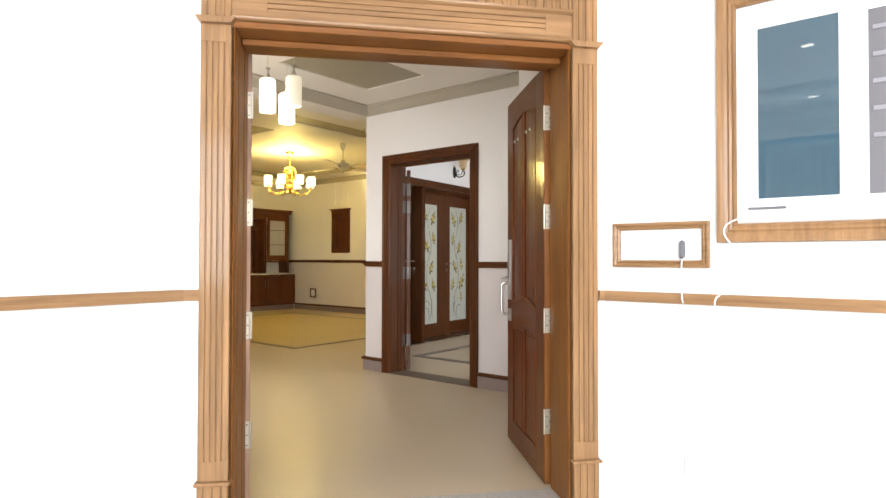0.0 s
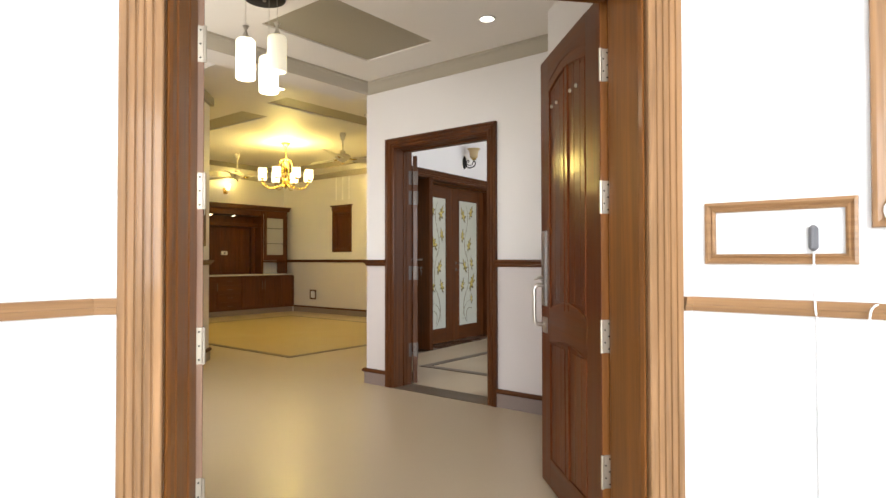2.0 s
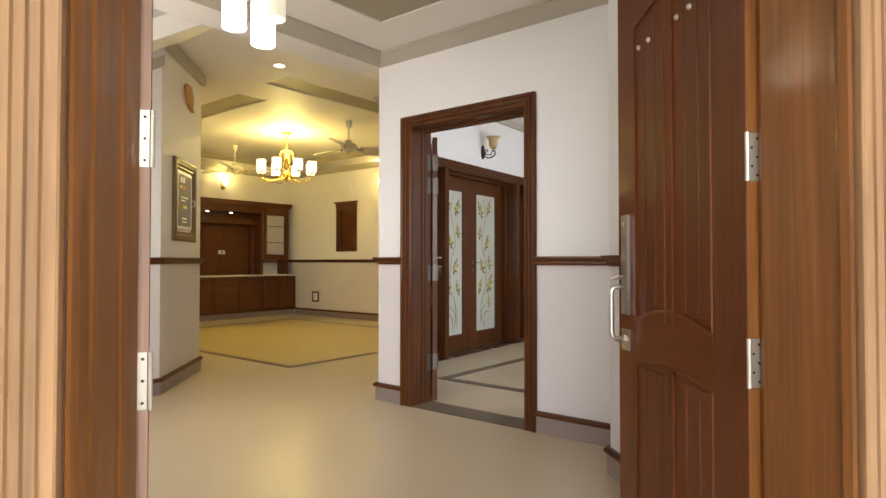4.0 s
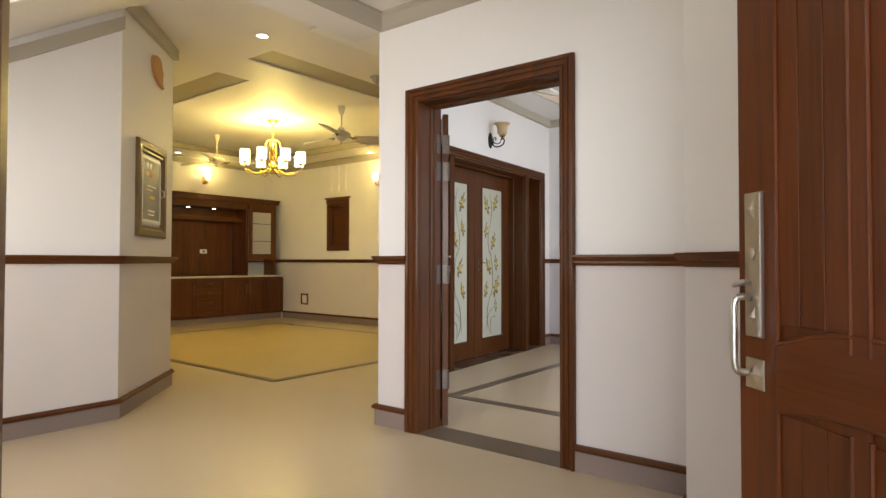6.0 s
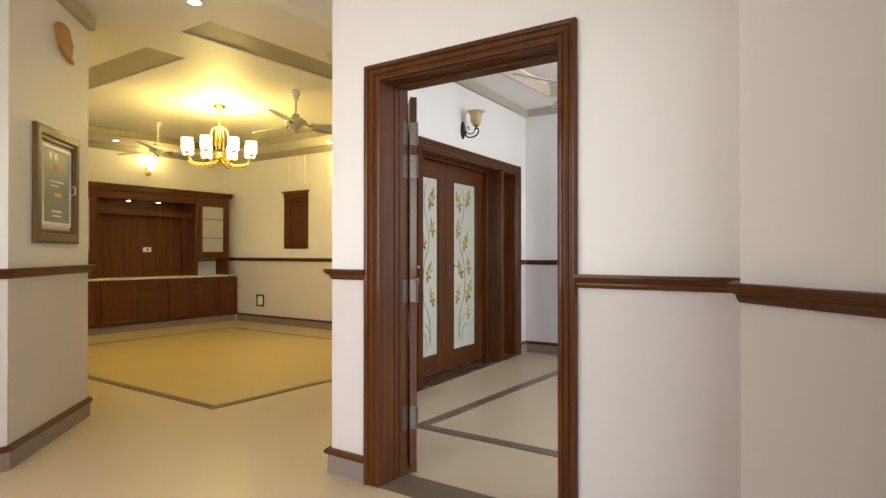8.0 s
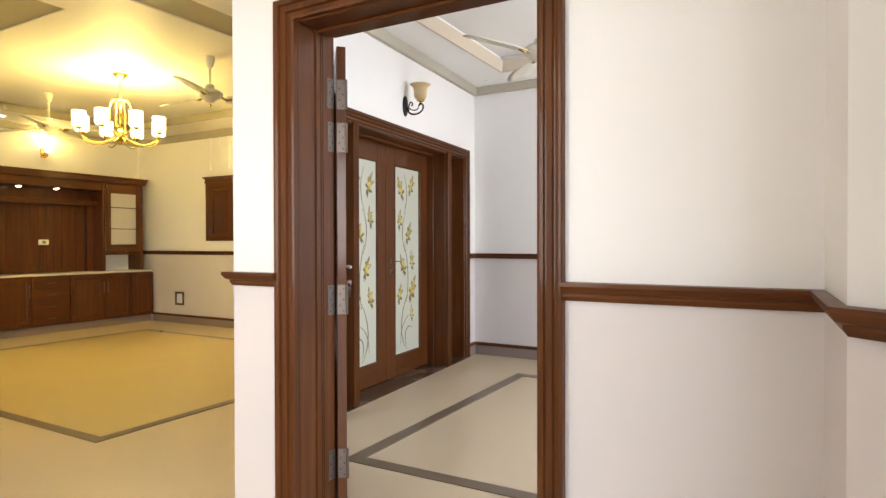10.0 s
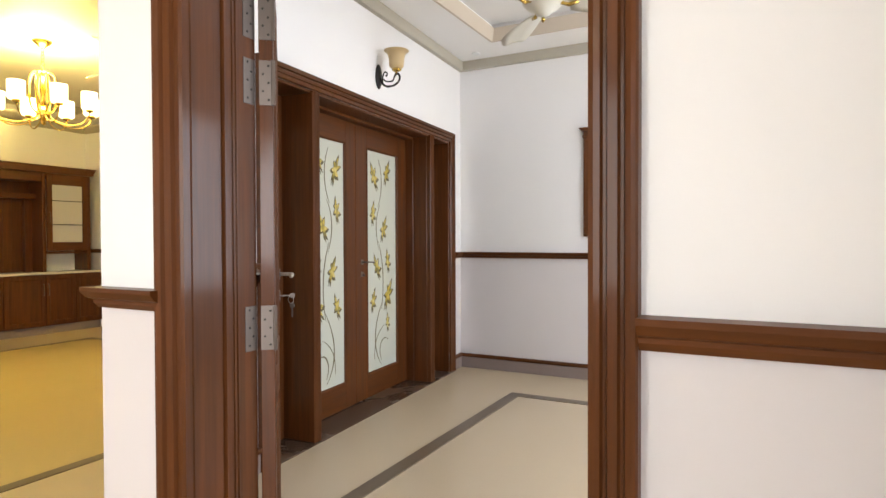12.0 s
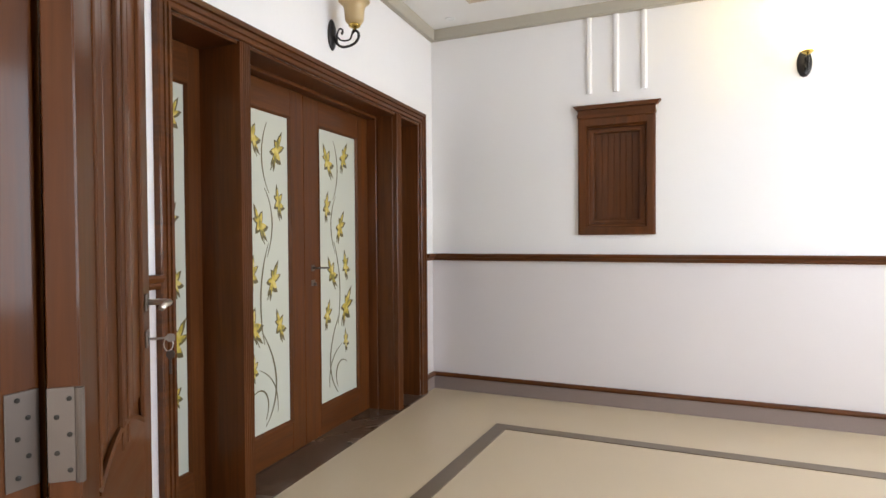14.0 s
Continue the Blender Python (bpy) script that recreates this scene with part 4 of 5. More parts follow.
def flower_pane(parent, x0, x1, z0, z1, flip=1):
    """Frosted pane with a climbing painted vine. The show face looks to -y."""
    part("pane", bbox((x0 - 0.006, -0.005, z0 - 0.006), (x1 + 0.006, 0.005, z1 + 0.006), 0.001), FROST, parent, "frosted glass pane")
    w, h = x1 - x0, z1 - z0
    cx = 0.5 * (x0 + x1)
    ys, yl = -0.0064, -0.0078
    X = lambda v: cx + flip * v * w
    Zc = lambda v: z0 + v * h

    def stroke(pts, wid):
        bm = bmesh.new()
        ribbon(pts, wid, -0.005, ys, bm)
        part("vine_stem", bm, STEM, parent)

    curves = [((-0.10, 0.965), (0.06, 0.88), (0.0, 0.80), (-0.13, 0.745), 0.0046), ((-0.05, 0.76), (-0.24, 0.69), (-0.20, 0.61), (-0.08, 0.545), 0.0048),
              ((-0.11, 0.59), (0.06, 0.49), (0.08, 0.38), (-0.02, 0.275), 0.0056), ((0.02, 0.315), (-0.30, 0.20), (-0.30, 0.09), (-0.03, 0.02), 0.0064),
              ((0.08, 0.20), (-0.20, 0.17), (-0.27, 0.11), (-0.25, 0.05), 0.0042), ((0.21, 0.125), (0.0, 0.165), (-0.16, 0.10), (-0.03, 0.04), 0.0056)]
    for *c, wid in curves:
        stroke([(X(p.x), Zc(p.y)) for p in bez(*[(a, b, 0) for a, b in c], k=14)], wid)
    spots = [(-0.27, 0.885, 0.20, 0.42), (0.17, 0.915, 0.185, -0.40), (-0.29, 0.72, 0.165, -0.15), (0.06, 0.65, 0.19, -0.42), (-0.18, 0.475, 0.19, 0.42),
             (0.19, 0.50, 0.165, 0.12), (-0.29, 0.325, 0.165, -0.28), (0.21, 0.345, 0.235, -0.48), (0.18, 0.21, 0.13, 0.05)]
    k = min(1.0, w / 0.30)
    for i, (a, b, s, an) in enumerate(spots):
        s *= k
        rim, leaf = bmesh.new(), bmesh.new()
        maple(X(a), Zc(b), s, flip * an, rim, -0.005, ys - 0.0004, 0.15)
        maple(X(a) - flip * 0.003, Zc(b) + 0.005, s * 0.86, flip * an, leaf, -0.0055, yl)
        g = part("painted_leaf", leaf, FLOWER, parent, "painted golden leaf")
        part("leaf_outline", rim, STEM, g)
        ux, uz = -math.sin(flip * an), math.cos(an)
        stroke([(X(a) - ux * s * t, Zc(b) - uz * s * t) for t in (0.40, 0.50, 0.60, 0.70)], 0.0035)


def glazed_leaf(name, m, w, x_glass, flip, handle=0, label="closed dark glazed door leaf with golden vine painted glass"):
    t = thing(name, m, label, "door", "glazed door leaves")
    H, g0, g1 = 2.286, 0.212, 2.113
    a, b = x_glass
    part("stile", bbox((0.002, -0.02, 0.012), (a - 0.004, 0.02, H), 0.002), DWOOD, t)
    part("stile", bbox((b + 0.004, -0.02, 0.012), (w - 0.002, 0.02, H), 0.002), DWOOD, t)
    part("bottom_rail", bbox((a - 0.004, -0.02, 0.012), (b + 0.004, 0.02, g0 - 0.004), 0.002), DWOODH, t)
    part("top_rail", bbox((a - 0.004, -0.02, g1 + 0.004), (b + 0.004, 0.02, H), 0.002), DWOODH, t)
    part("glazing_bead", casing(a, b, g0, g1, [(-0.008, -0.002), (-0.008, 0.010), (0.004, 0.025), (0.012, 0.025), (0.012, 0.0)], True), DWOOD, t)
    flower_pane(t, a, b, g0, g1, flip)
    if handle:
        x = a * 0.5 if handle < 0 else w - (w - b) * 0.5
        part("handle_plate", bbox((x - 0.020, -0.025, 1.142), (x + 0.020, -0.02, 1.182), 0.002), BRONZE, t)
        part("lever", tube([(x, -0.024, 1.162), (x, -0.065, 1.162), (x + 0.03, -0.07, 1.162), (x + 0.13, -0.066, 1.158)], 0.0062, 10), BRONZE, t, "nickel lever handle", True)
        part("keyhole_plate", bbox((x - 0.020, -0.025, 1.042), (x + 0.020, -0.02, 1.082), 0.002), BRONZE, t)
        part("key", bbox((x - 0.002, -0.050, 1.044), (x + 0.002, -0.026, 1.066), 0.001), BRONZE, t)
    return t


def glazed_doors():
    # local x runs along +y of the world, the show face looks to +x of the world
    O_ = div(0, 0)
    M = Matrix(((DU.x, DN.x, 0, O_.x), (DU.y, DN.y, 0, O_.y), (0, 0, 1, 0), (0, 0, 0, 1)))
    t = thing("glazed_door_frame", M, "dark walnut frame of the glazed double door with side posts", "door frame", kind="structure")
    pr = [(-0.0, 0), (-0.0, 0.016), (0.006, 0.022), (0.020, 0.022), (0.024, 0.014), (0.030, 0.014), (0.034, 0.024), (0.050, 0.028), (0.054, 0.020), (0.060, 0.020), (0.064, 0.032), (0.086, 0.036), (0.092, 0.030), (0.092, 0)]
    part("casing", casing(GY0, GY1, 0, GH, pr), DWOODH, t, "grooved dark casing")
    D = 0.285
    for x0, x1 in ((7.845, 7.922), (9.685, 9.772)):
        c = 0.5 * (x0 + x1)
        part("post", bbox((x0, -0.018, 0.006), (x1, D, GH - 0.002), 0.004), DWOOD, t, "dark door post")
        for g in (-0.026, -0.012, 0.002, 0.016, 0.030):
            part("bead", tube([(c + g - 0.002, -0.018, 0.008), (c + g - 0.002, -0.018, GH - 0.004)], 0.005, 6), DWOOD, t)
    for x, s in ((GY0, 1), (GY1, -1)):
        part("jamb", bbox((min(x, x + s * 0.018), 0.0, 0.006), (max(x, x + s * 0.018), D, GH - 0.002), 0.002), DWOOD, t)
    part("head_jamb", bbox((GY0 + 0.019, 0.0, GH - 0.018), (GY1 - 0.019, D, GH), 0.002), DWOODH, t)
    # stops against which the leaves close, and the flat boards in front of them
    for x0, x1 in ((7.9225, 7.938), (9.668, 9.6845)):
        part("reveal_board", bbox((x0 if x0 < 9 else x1 - 0.007, 0.02, 0.006), (x0 + 0.007 if x0 < 9 else x1, 0.150, GH - 0.019), 0.002), DWOOD, t)
        part("stop", bbox((x0, 0.158, 0.006), (x1, D, GH - 0.019), 0.003), DWOOD, t)
    part("head_stop", bbox((7.9385, 0.158, GH - 0.040), (9.6675, D, GH - 0.0185), 0.003), DWOODH, t)
    leafM = lambda x: M @ Matrix.Translation((x, 0.250, 0))
    glazed_leaf("glazed_door_leaf", leafM(7.940), 0.826, (0.143, 0.675), -1)
    glazed_leaf("glazed_door_leaf", leafM(8.767), 0.898, (0.188, 0.720), 1, -1, "closed glazed door leaf with lever handle and golden vine painted glass")
    for x0, x1, a, b in ((7.429, 7.8445, 0.076, 0.321), (9.7725, 10.150, 0.066, 0.311)):
        w = x1 - x0
        s = thing("side_light", M @ Matrix.Translation((x0, 0.250, 0)), "dark wooden side light with frosted glass painted with golden leaves", "window", "side lights")
        part("stile", bbox((0, -0.02, 0.006), (a - 0.012, 0.02, 2.31), 0.002), DWOOD, s)
        part("stile", bbox((b + 0.012, -0.02, 0.006), (w, 0.02, 2.31), 0.002), DWOOD, s)
        part("bottom_rail", bbox((a - 0.012, -0.02, 0.006), (b + 0.012, 0.02, 0.194), 0.002), DWOODH, s)
        part("top_rail", bbox((a - 0.012, -0.02, 2.131), (b + 0.012, 0.02, 2.31), 0.002), DWOODH, s)
        part("glazing_bead", casing(a, b, 0.206, 2.119, [(-0.006, -0.002), (-0.006, 0.010), (0.003, 0.024), (0.012, 0.024), (0.012, 0.0)], True), DWOOD, s)
        flower_pane(s, a, b, 0.206, 2.119, 1)


glazed_doors()


# ---- wall niches, ribs and lamps ----
def niche(m, label, h=0.93, w=0.60):
    t = thing("wall_niche", m, label, "wall niche", "wall niches")
    # local x to the side, show face to -y, origin at the bottom middle on the wall face
    a, b = -w / 2, w / 2
    part("inner_frame", casing(a + 0.122, b - 0.122, 0.125, 0.817, [(0, -0.045), (0, -0.008), (0.008, -0.004), (0.0315, -0.004), (0.0315, -0.045)], True), DWOOD, t, "inner lip of the niche frame")
    part("frame", casing(a + 0.090, b - 0.090, 0.089, 0.853, [(0, -0.055), (0, 0.008), (0.008, 0.018), (0.016, 0.012), (0.024, 0.026), (0.070, 0.030), (0.086, 0.026), (0.086, 0.001), (0.001, 0.001), (0.001, -0.055)], True), DWOOD, t, "moulded dark wooden niche frame")
    part("back", bbox((a + 0.088, 0.056, 0.087), (b - 0.088, 0.066, 0.855), 0.0005), DWOOD, t)
    n = 9
    ww = (w - 0.180) / n
    for i in range(n):
        x = a + 0.090 + i * ww
        part("slat", bbox((x + 0.002, 0.047, 0.089), (x + ww - 0.002, 0.0555, 0.853), 0.002), DWOOD, t)
    part("shelf", bbox((a + 0.080, -0.036, 0.070), (b - 0.080, -0.027, 0.086), 0.002), DWOODH, t)
    part("frieze", bbox((a + 0.004, -0.038, h + 0.001), (b - 0.004, 0, h + 0.070), 0.003), DWOODH, t)
    part("cornice", plate([(a - 0.006, h + 0.0705), (b + 0.006, h + 0.0705), (b + 0.037, h + 0.102), (a - 0.037, h + 0.102)], -0.062, 0), DWOODH, t, "moulded dark top")
    for x in (a - 0.001, b - 0.03):
        part("corbel", bbox((x, -0.05, h + 0.006), (x + 0.031, 0, h + 0.035), 0.004), DWOODH, t)
    return t


def ribs(m, z0, z1, xs=(-0.21, 0.0, 0.21)):
    for x in xs:
        bm = bmesh.new()
        prism(bm, [(x - 0.022, 0), (x - 0.022, -0.008), (x - 0.010, -0.020), (x + 0.010, -0.020), (x + 0.022, -0.008), (x + 0.022, 0)], z0, z1)
        bmesh.ops.transform(bm, matrix=m, verts=bm.verts)
        tagged(setting("wall_rib", bm, WALL, "vertical plaster rib above the niche"), group="plaster ribs")


niche(Matrix.Translation((-4.70, R2Y, 1.368)), "dark walnut wall niche with slatted back on a white wall")
ribs(Matrix.Translation((-4.70, R2Y, 0)), 2.50, BED_Z - 0.093)
niche(Matrix.Translation((-10.92, LNY, 1.378)), "dark walnut wall niche with slatted back above the lounge dado rail", 0.93, 0.62)
ribs(Matrix.Translation((-10.92, LNY, 0)), 2.53, 3.04)


def scroll_sconce(m, lit, label):
    """An iron scroll wall lamp; local -y points into the room, z 0 is the plate's middle."""
    t = thing("wall_lamp", m, label, "wall lamp", "wall lamps")
    bm = lathe([(0, 0), (0.044, 0), (0.048, 0.006), (0.042, 0.014), (0.020, 0.020), (0, 0.022)], 24, Matrix.Scale(2.05, 4, (0, 0, 1)) @ Matrix.Rotation(radians(90), 4, "X"))
    part("back_plate", bm, IRON, t, "oval black iron back plate", True)
    # the bar drops from the plate, runs out level and curls up round the lamp's stem
    arm = bez((0, -0.018, -0.005), (0, -0.030, -0.045), (0, -0.045, -0.075), (0, -0.085, -0.084), 8)[:-1] + bez((0, -0.085, -0.084), (0, -0.150, -0.090), (0, -0.205, -0.060), (0, -0.192, -0.010), 8)[:-1] + bez((0, -0.192, -0.010), (0, -0.180, 0.012), (0, -0.165, 0.012), (0, -0.152, -0.010), 6)
    part("arm", tube(arm, [0.0085] * (len(arm) - 4) + [0.008, 0.007, 0.006, 0.0055], 8), IRON, t, "curved black iron arm", True)
    s1 = bez((0, -0.165, 0.022), (0, -0.140, 0.000), (0, -0.150, -0.040), (0, -0.125, -0.045), 7)[:-1] + bez((0, -0.125, -0.045), (0, -0.095, -0.050), (0, -0.060, -0.045), (0, -0.050, -0.020), 7)
    part("scroll", tube(s1, 0.0055, 7), IRON, t, "", True)
    s2 = bez((0, -0.045, -0.062), (0, -0.035, -0.020), (0, -0.045, 0.030), (0, -0.065, 0.032), 8)[:-1] + bez((0, -0.065, 0.032), (0, -0.088, 0.030), (0, -0.086, 0.002), (0, -0.072, 0.000), 6)
    part("scroll", tube(s2, [0.0055] * (len(s2) - 3) + [0.006, 0.008, 0.009], 7), IRON, t, "", True)
    sm = Matrix.Translation((0, -0.165, 0.030))
    part("stem", lathe([(0, -0.02), (0.008, -0.02), (0.010, -0.008), (0.026, -0.004), (0.036, 0.004), (0.038, 0.014), (0.030, 0.018), (0, 0.018)], 20, sm), GOLD, t, "gilt shade holder", True)
    prof = [(0.024, 0.014), (0.044, 0.020), (0.056, 0.036), (0.060, 0.062), (0.061, 0.090), (0.066, 0.118), (0.078, 0.140), (0.094, 0.151), (0.098, 0.155), (0.094, 0.158), (0.074, 0.142), (0.061, 0.118), (0.056, 0.088), (0.054, 0.060), (0.050, 0.038), (0.036, 0.024), (0.0, 0.020)]
    part("shade", lathe(prof, 28, sm), SHADE if lit else AMBER, t, "lit glass shade" if lit else "amber frosted glass bell shade", True)
    return t


scroll_sconce(frame_at(div(8.74, 0, 2.633), DU), False, "black iron scroll wall lamp with unlit amber glass shade")
scroll_sconce(frame_at((-3.42, R2Y, 2.56), (1, 0)), True, "black iron scroll wall lamp with a lit glass shade")


def cup_sconce(m, label):
    t = thing("wall_lamp", m, label, "wall lamp", "lounge wall lamps")
    part("back_plate", bbox((-0.045, -0.020, -0.07), (0.045, 0, 0.07), 0.008), GOLD, t, "gilt back plate")
    part("arm", tube(bez((0, -0.02, -0.03), (0, -0.08, -0.09), (0, -0.13, -0.07), (0, -0.13, 0.0), 10), 0.008, 8), GOLD, t, "", True)
    part("shade", lathe([(0.0, 0.01), (0.045, 0.01), (0.058, 0.14), (0.054, 0.14), (0.040, 0.018), (0, 0.016)], 24, Matrix.Translation((0, -0.13, 0))), SHADE, t, "lit opal glass shade", True)


cup_sconce(frame_at((LWX, 9.03, 2.74), (0, 1)) @ Matrix.Rotation(0, 4, "Z"), "gilt wall lamp with a lit opal shade above the wall unit")
cup_sconce(frame_at((-9.80, LNY, 2.62), (1, 0)), "gilt wall lamp with a lit opal shade on the lounge wall")


def downlight(x, y, z, material=None, lit=True, r=0.05, label="small round recessed ceiling downlight"):
    t = thing("downlight", Matrix.Translation((x, y, z)), label, "ceiling light", "downlights")
    part("rim", lathe([(r, 0.01), (r + 0.014, 0.0), (r + 0.012, -0.006), (r, -0.006), (r - 0.004, 0.004)], 28), PLASTIC, t, "white rim", True)
    part("lens", lathe([(0, -0.003), (r - 0.001, -0.003), (r - 0.001, 0.004), (0, 0.004)], 28), (material or LED) if lit else PLASTIC, t)


for x, y, z, lit in ((-3.355, 5.243, FOYER_Z, True), (-6.80, 5.96, ROOM_Z, True), (-12.62, 8.28, 3.14, True), (-9.89, 10.42, 3.14, True), (-6.02, 10.24, BED_Z, False), (-1.06, 0.97, 3.05, True), (-1.25, -0.91, 3.05, True)):
    downlight(x, y, z - 0.001, None, lit, 0.05 if lit else 0.03, "lit round recessed ceiling downlight" if lit else "unlit round recessed ceiling downlight")


def pendant():
    t = thing("pendant_lamp", Matrix.Translation((-4.28, 4.016, FOYER_Z)), "pendant lamp with three crackle glass cylinders on a dark plate", "pendant lamp")
    part("ceiling_plate", lathe([(0, 0), (0.135, 0), (0.135, -0.020), (0.128, -0.026), (0, -0.026)], 40), IRON, t, "dark brown round ceiling plate", True)
    part("plate_stud", lathe([(0.012, -0.026), (0.010, -0.036), (0, -0.038)], 12), STEEL, t)
    for x, y, zt, zb, lit in ((-0.100, -0.074, -0.284, -0.547, True), (0.024, 0.018, -0.404, -0.639, True), (0.068, 0.050, -0.267, -0.503, False)):
        m = Matrix.Translation((x, y, 0))
        part("cord", tube([(x, y, -0.026), (x, y, zt + 0.07)], 0.0016, 6), STEEL, t)
        part("holder", lathe([(0, zt + 0.09), (0.022, zt + 0.088), (0.006, zt + 0.06), (0.010, zt + 0.045), (0.020, zt + 0.02), (0.030, zt + 0.001), (0, zt)], 16, m), STEEL, t, "chrome lamp holder", True)
        L = zt - zb
        prof = [(0.0, zt), (0.050, zt), (0.061, zt - 0.012), (0.062, zt - L + 0.004), (0.059, zb), (0.056, zb + 0.002), (0.056, zt - 0.015), (0, zt - 0.008)]
        part("glass_cylinder", lathe(prof, 32, m), SHADE2 if lit else SHADE3, t, "lit crackle glass cylinder" if lit else "dim crackle glass cylinder", True)


pendant()


def chandelier():
    t = thing("chandelier", Matrix.Translation((-9.46, 8.02, ROOM_Z)), "gilt eight-arm chandelier with lit opal cylinder shades", "chandelier")
    part("canopy", lathe([(0, 0), (0.085, 0), (0.080, -0.018), (0.035, -0.055), (0.012, -0.075), (0, -0.078)], 24), GOLD, t, "", True)
    for i in range(7):
        z = -0.09 - i * 0.032
        c = [(0.012 * math.cos(a) * (1 if i % 2 else 0.25), 0.012 * math.cos(a) * (0.25 if i % 2 else 1), z + 0.020 * math.sin(a)) for a in (2 * math.pi * k / 10 for k in range(11))]
        part("chain_link", tube(c, 0.0035, 5), GOLD, t, "", True)
    part("hub", lathe([(0, -0.60), (0.020, -0.61), (0.055, -0.66), (0.060, -0.70), (0.030, -0.74), (0.018, -0.76), (0.022, -0.775), (0, -0.79)], 20), GOLD, t, "", True)
    part("column", lathe([(0, -0.30), (0.014, -0.30), (0.010, -0.40), (0.026, -0.46), (0.012, -0.52), (0.020, -0.60), (0, -0.61)], 16), GOLD, t, "", True)
    for k in range(8):
        a = 2 * math.pi * k / 8 + 0.578
        R = Matrix.Rotation(a, 4, "Z")
        c = [R @ p for p in bez((0.02, 0, -0.30), (0.12, 0, -0.26), (0.13, 0, -0.40), (0.115, 0, -0.55), 10) + bez((0.115, 0, -0.56), (0.11, 0, -0.64), (0.06, 0, -0.68), (0.03, 0, -0.68), 6)]
        part("basket_rod", tube(c, 0.0065, 7), GOLD, t, "", True)
        c = [R @ p for p in bez((0.04, 0, -0.69), (0.16, 0, -0.83), (0.39, 0, -0.82), (0.415, 0, -0.66), 14)]
        arm = part("arm", tube(c, 0.0058, 7), GOLD, t, "", True)
        m = R @ Matrix.Translation((0.415, 0, 0))
        part("cup", lathe([(0, -0.665), (0.030, -0.66), (0.034, -0.640), (0, -0.640)], 16, m), GOLD, arm, "", True)
        part("shade", lathe([(0.0, -0.640), (0.055, -0.640), (0.068, -0.625), (0.068, -0.475), (0.064, -0.475), (0.064, -0.62), (0, -0.632)], 24, m), SHADE, arm, "lit opal cylinder shade", True)


chandelier()


def fan(x, y, z, spin, drop, label, blades=3):
    t = thing("ceiling_fan", Matrix.Translation((x, y, z)) @ Matrix.Rotation(radians(spin), 4, "Z"), label, "ceiling fan", "ceiling fans")
    part("canopy", lathe([(0, 0), (0.045, 0), (0.050, -0.03), (0.030, -0.10), (0.016, -0.12), (0, -0.12)], 20), CREAMF, t, "", True)
    part("rod", tube([(0, 0, -0.10), (0, 0, -drop + 0.08)], 0.012, 10), CREAMF, t, "", True)
    d = -drop
    part("motor", lathe([(0, d + 0.09), (0.040, d + 0.085), (0.048, d + 0.055), (0.030, d + 0.045), (0.095, d + 0.030), (0.125, d + 0.005), (0.128, d - 0.015), (0.100, d - 0.045), (0.055, d - 0.065), (0.045, d - 0.085), (0.015, d - 0.095), (0, d - 0.10)], 32), CREAMF, t, "cream enamelled motor housing", True)
    part("finial", lathe([(0, d - 0.10), (0.010, d - 0.103), (0.014, d - 0.118), (0, d - 0.135)], 14), GOLD, t, "", True)
    for k in range(blades):
        R = Matrix.Rotation(2 * math.pi * k / blades, 4, "Z")
        br = part("blade_bracket", add(bmesh.new(), tube([R @ Vector((0.10, 0, d - 0.02)), R @ Vector((0.16, 0, d - 0.045)), R @ Vector((0.22, 0, d - 0.03))], 0.012, 8)), GOLD, t, "", True)
        bm = bmesh.new()
        st = []
        for i in range(11):
            s = i / 10
            xx = 0.16 + 0.55 * s
            wl = 0.060 + 0.052 * math.sin(math.pi * min(1, s * 1.1) * 0.8)
            wl *= 1.0 if s < 0.93 else 0.72
            off = 0.03 * math.sin(math.pi * s)
            pitch = -0.30
            row = []
            for v in (-1, -0.3, 0.4, 1):
                yy = off + wl * v
                row.append((xx, yy, d - 0.035 + yy * pitch + 0.010 * (1 - v * v)))
            st.append(row)
        top = [[bm.verts.new(R @ Vector(p)) for p in r] for r in st]
        bot = [[bm.verts.new(R @ (Vector(p) - Vector((0, 0, 0.006)))) for p in r] for r in st]
        for A in (top, bot):
            for r, q in zip(A, A[1:]):
                for j in range(3):
                    bm.faces.new((r[j], r[j + 1], q[j + 1], q[j]))
        for i in range(10):
            bm.faces.new((top[i][0], top[i + 1][0], bot[i + 1][0], bot[i][0]))
            bm.faces.new((top[i][3], top[i + 1][3], bot[i + 1][3], bot[i][3]))
        bm.faces.new(top[0] + bot[0][::-1])
        bm.faces.new(top[10] + bot[10][::-1])
        part("blade", bm, CREAMF, t, "cream metal fan blade", True)


fan(-8.10, 8.10, ROOM_Z, 60, 0.37, "cream ceiling fan with three blades at rest in the lounge")
fan(-11.04, 8.09, ROOM_Z, 75, 0.40, "cream ceiling fan on a long rod near the wall unit")
fan(-4.706, 8.385, 3.36, 126, 0.53, "cream ceiling fan with brass brackets in the raised tray")


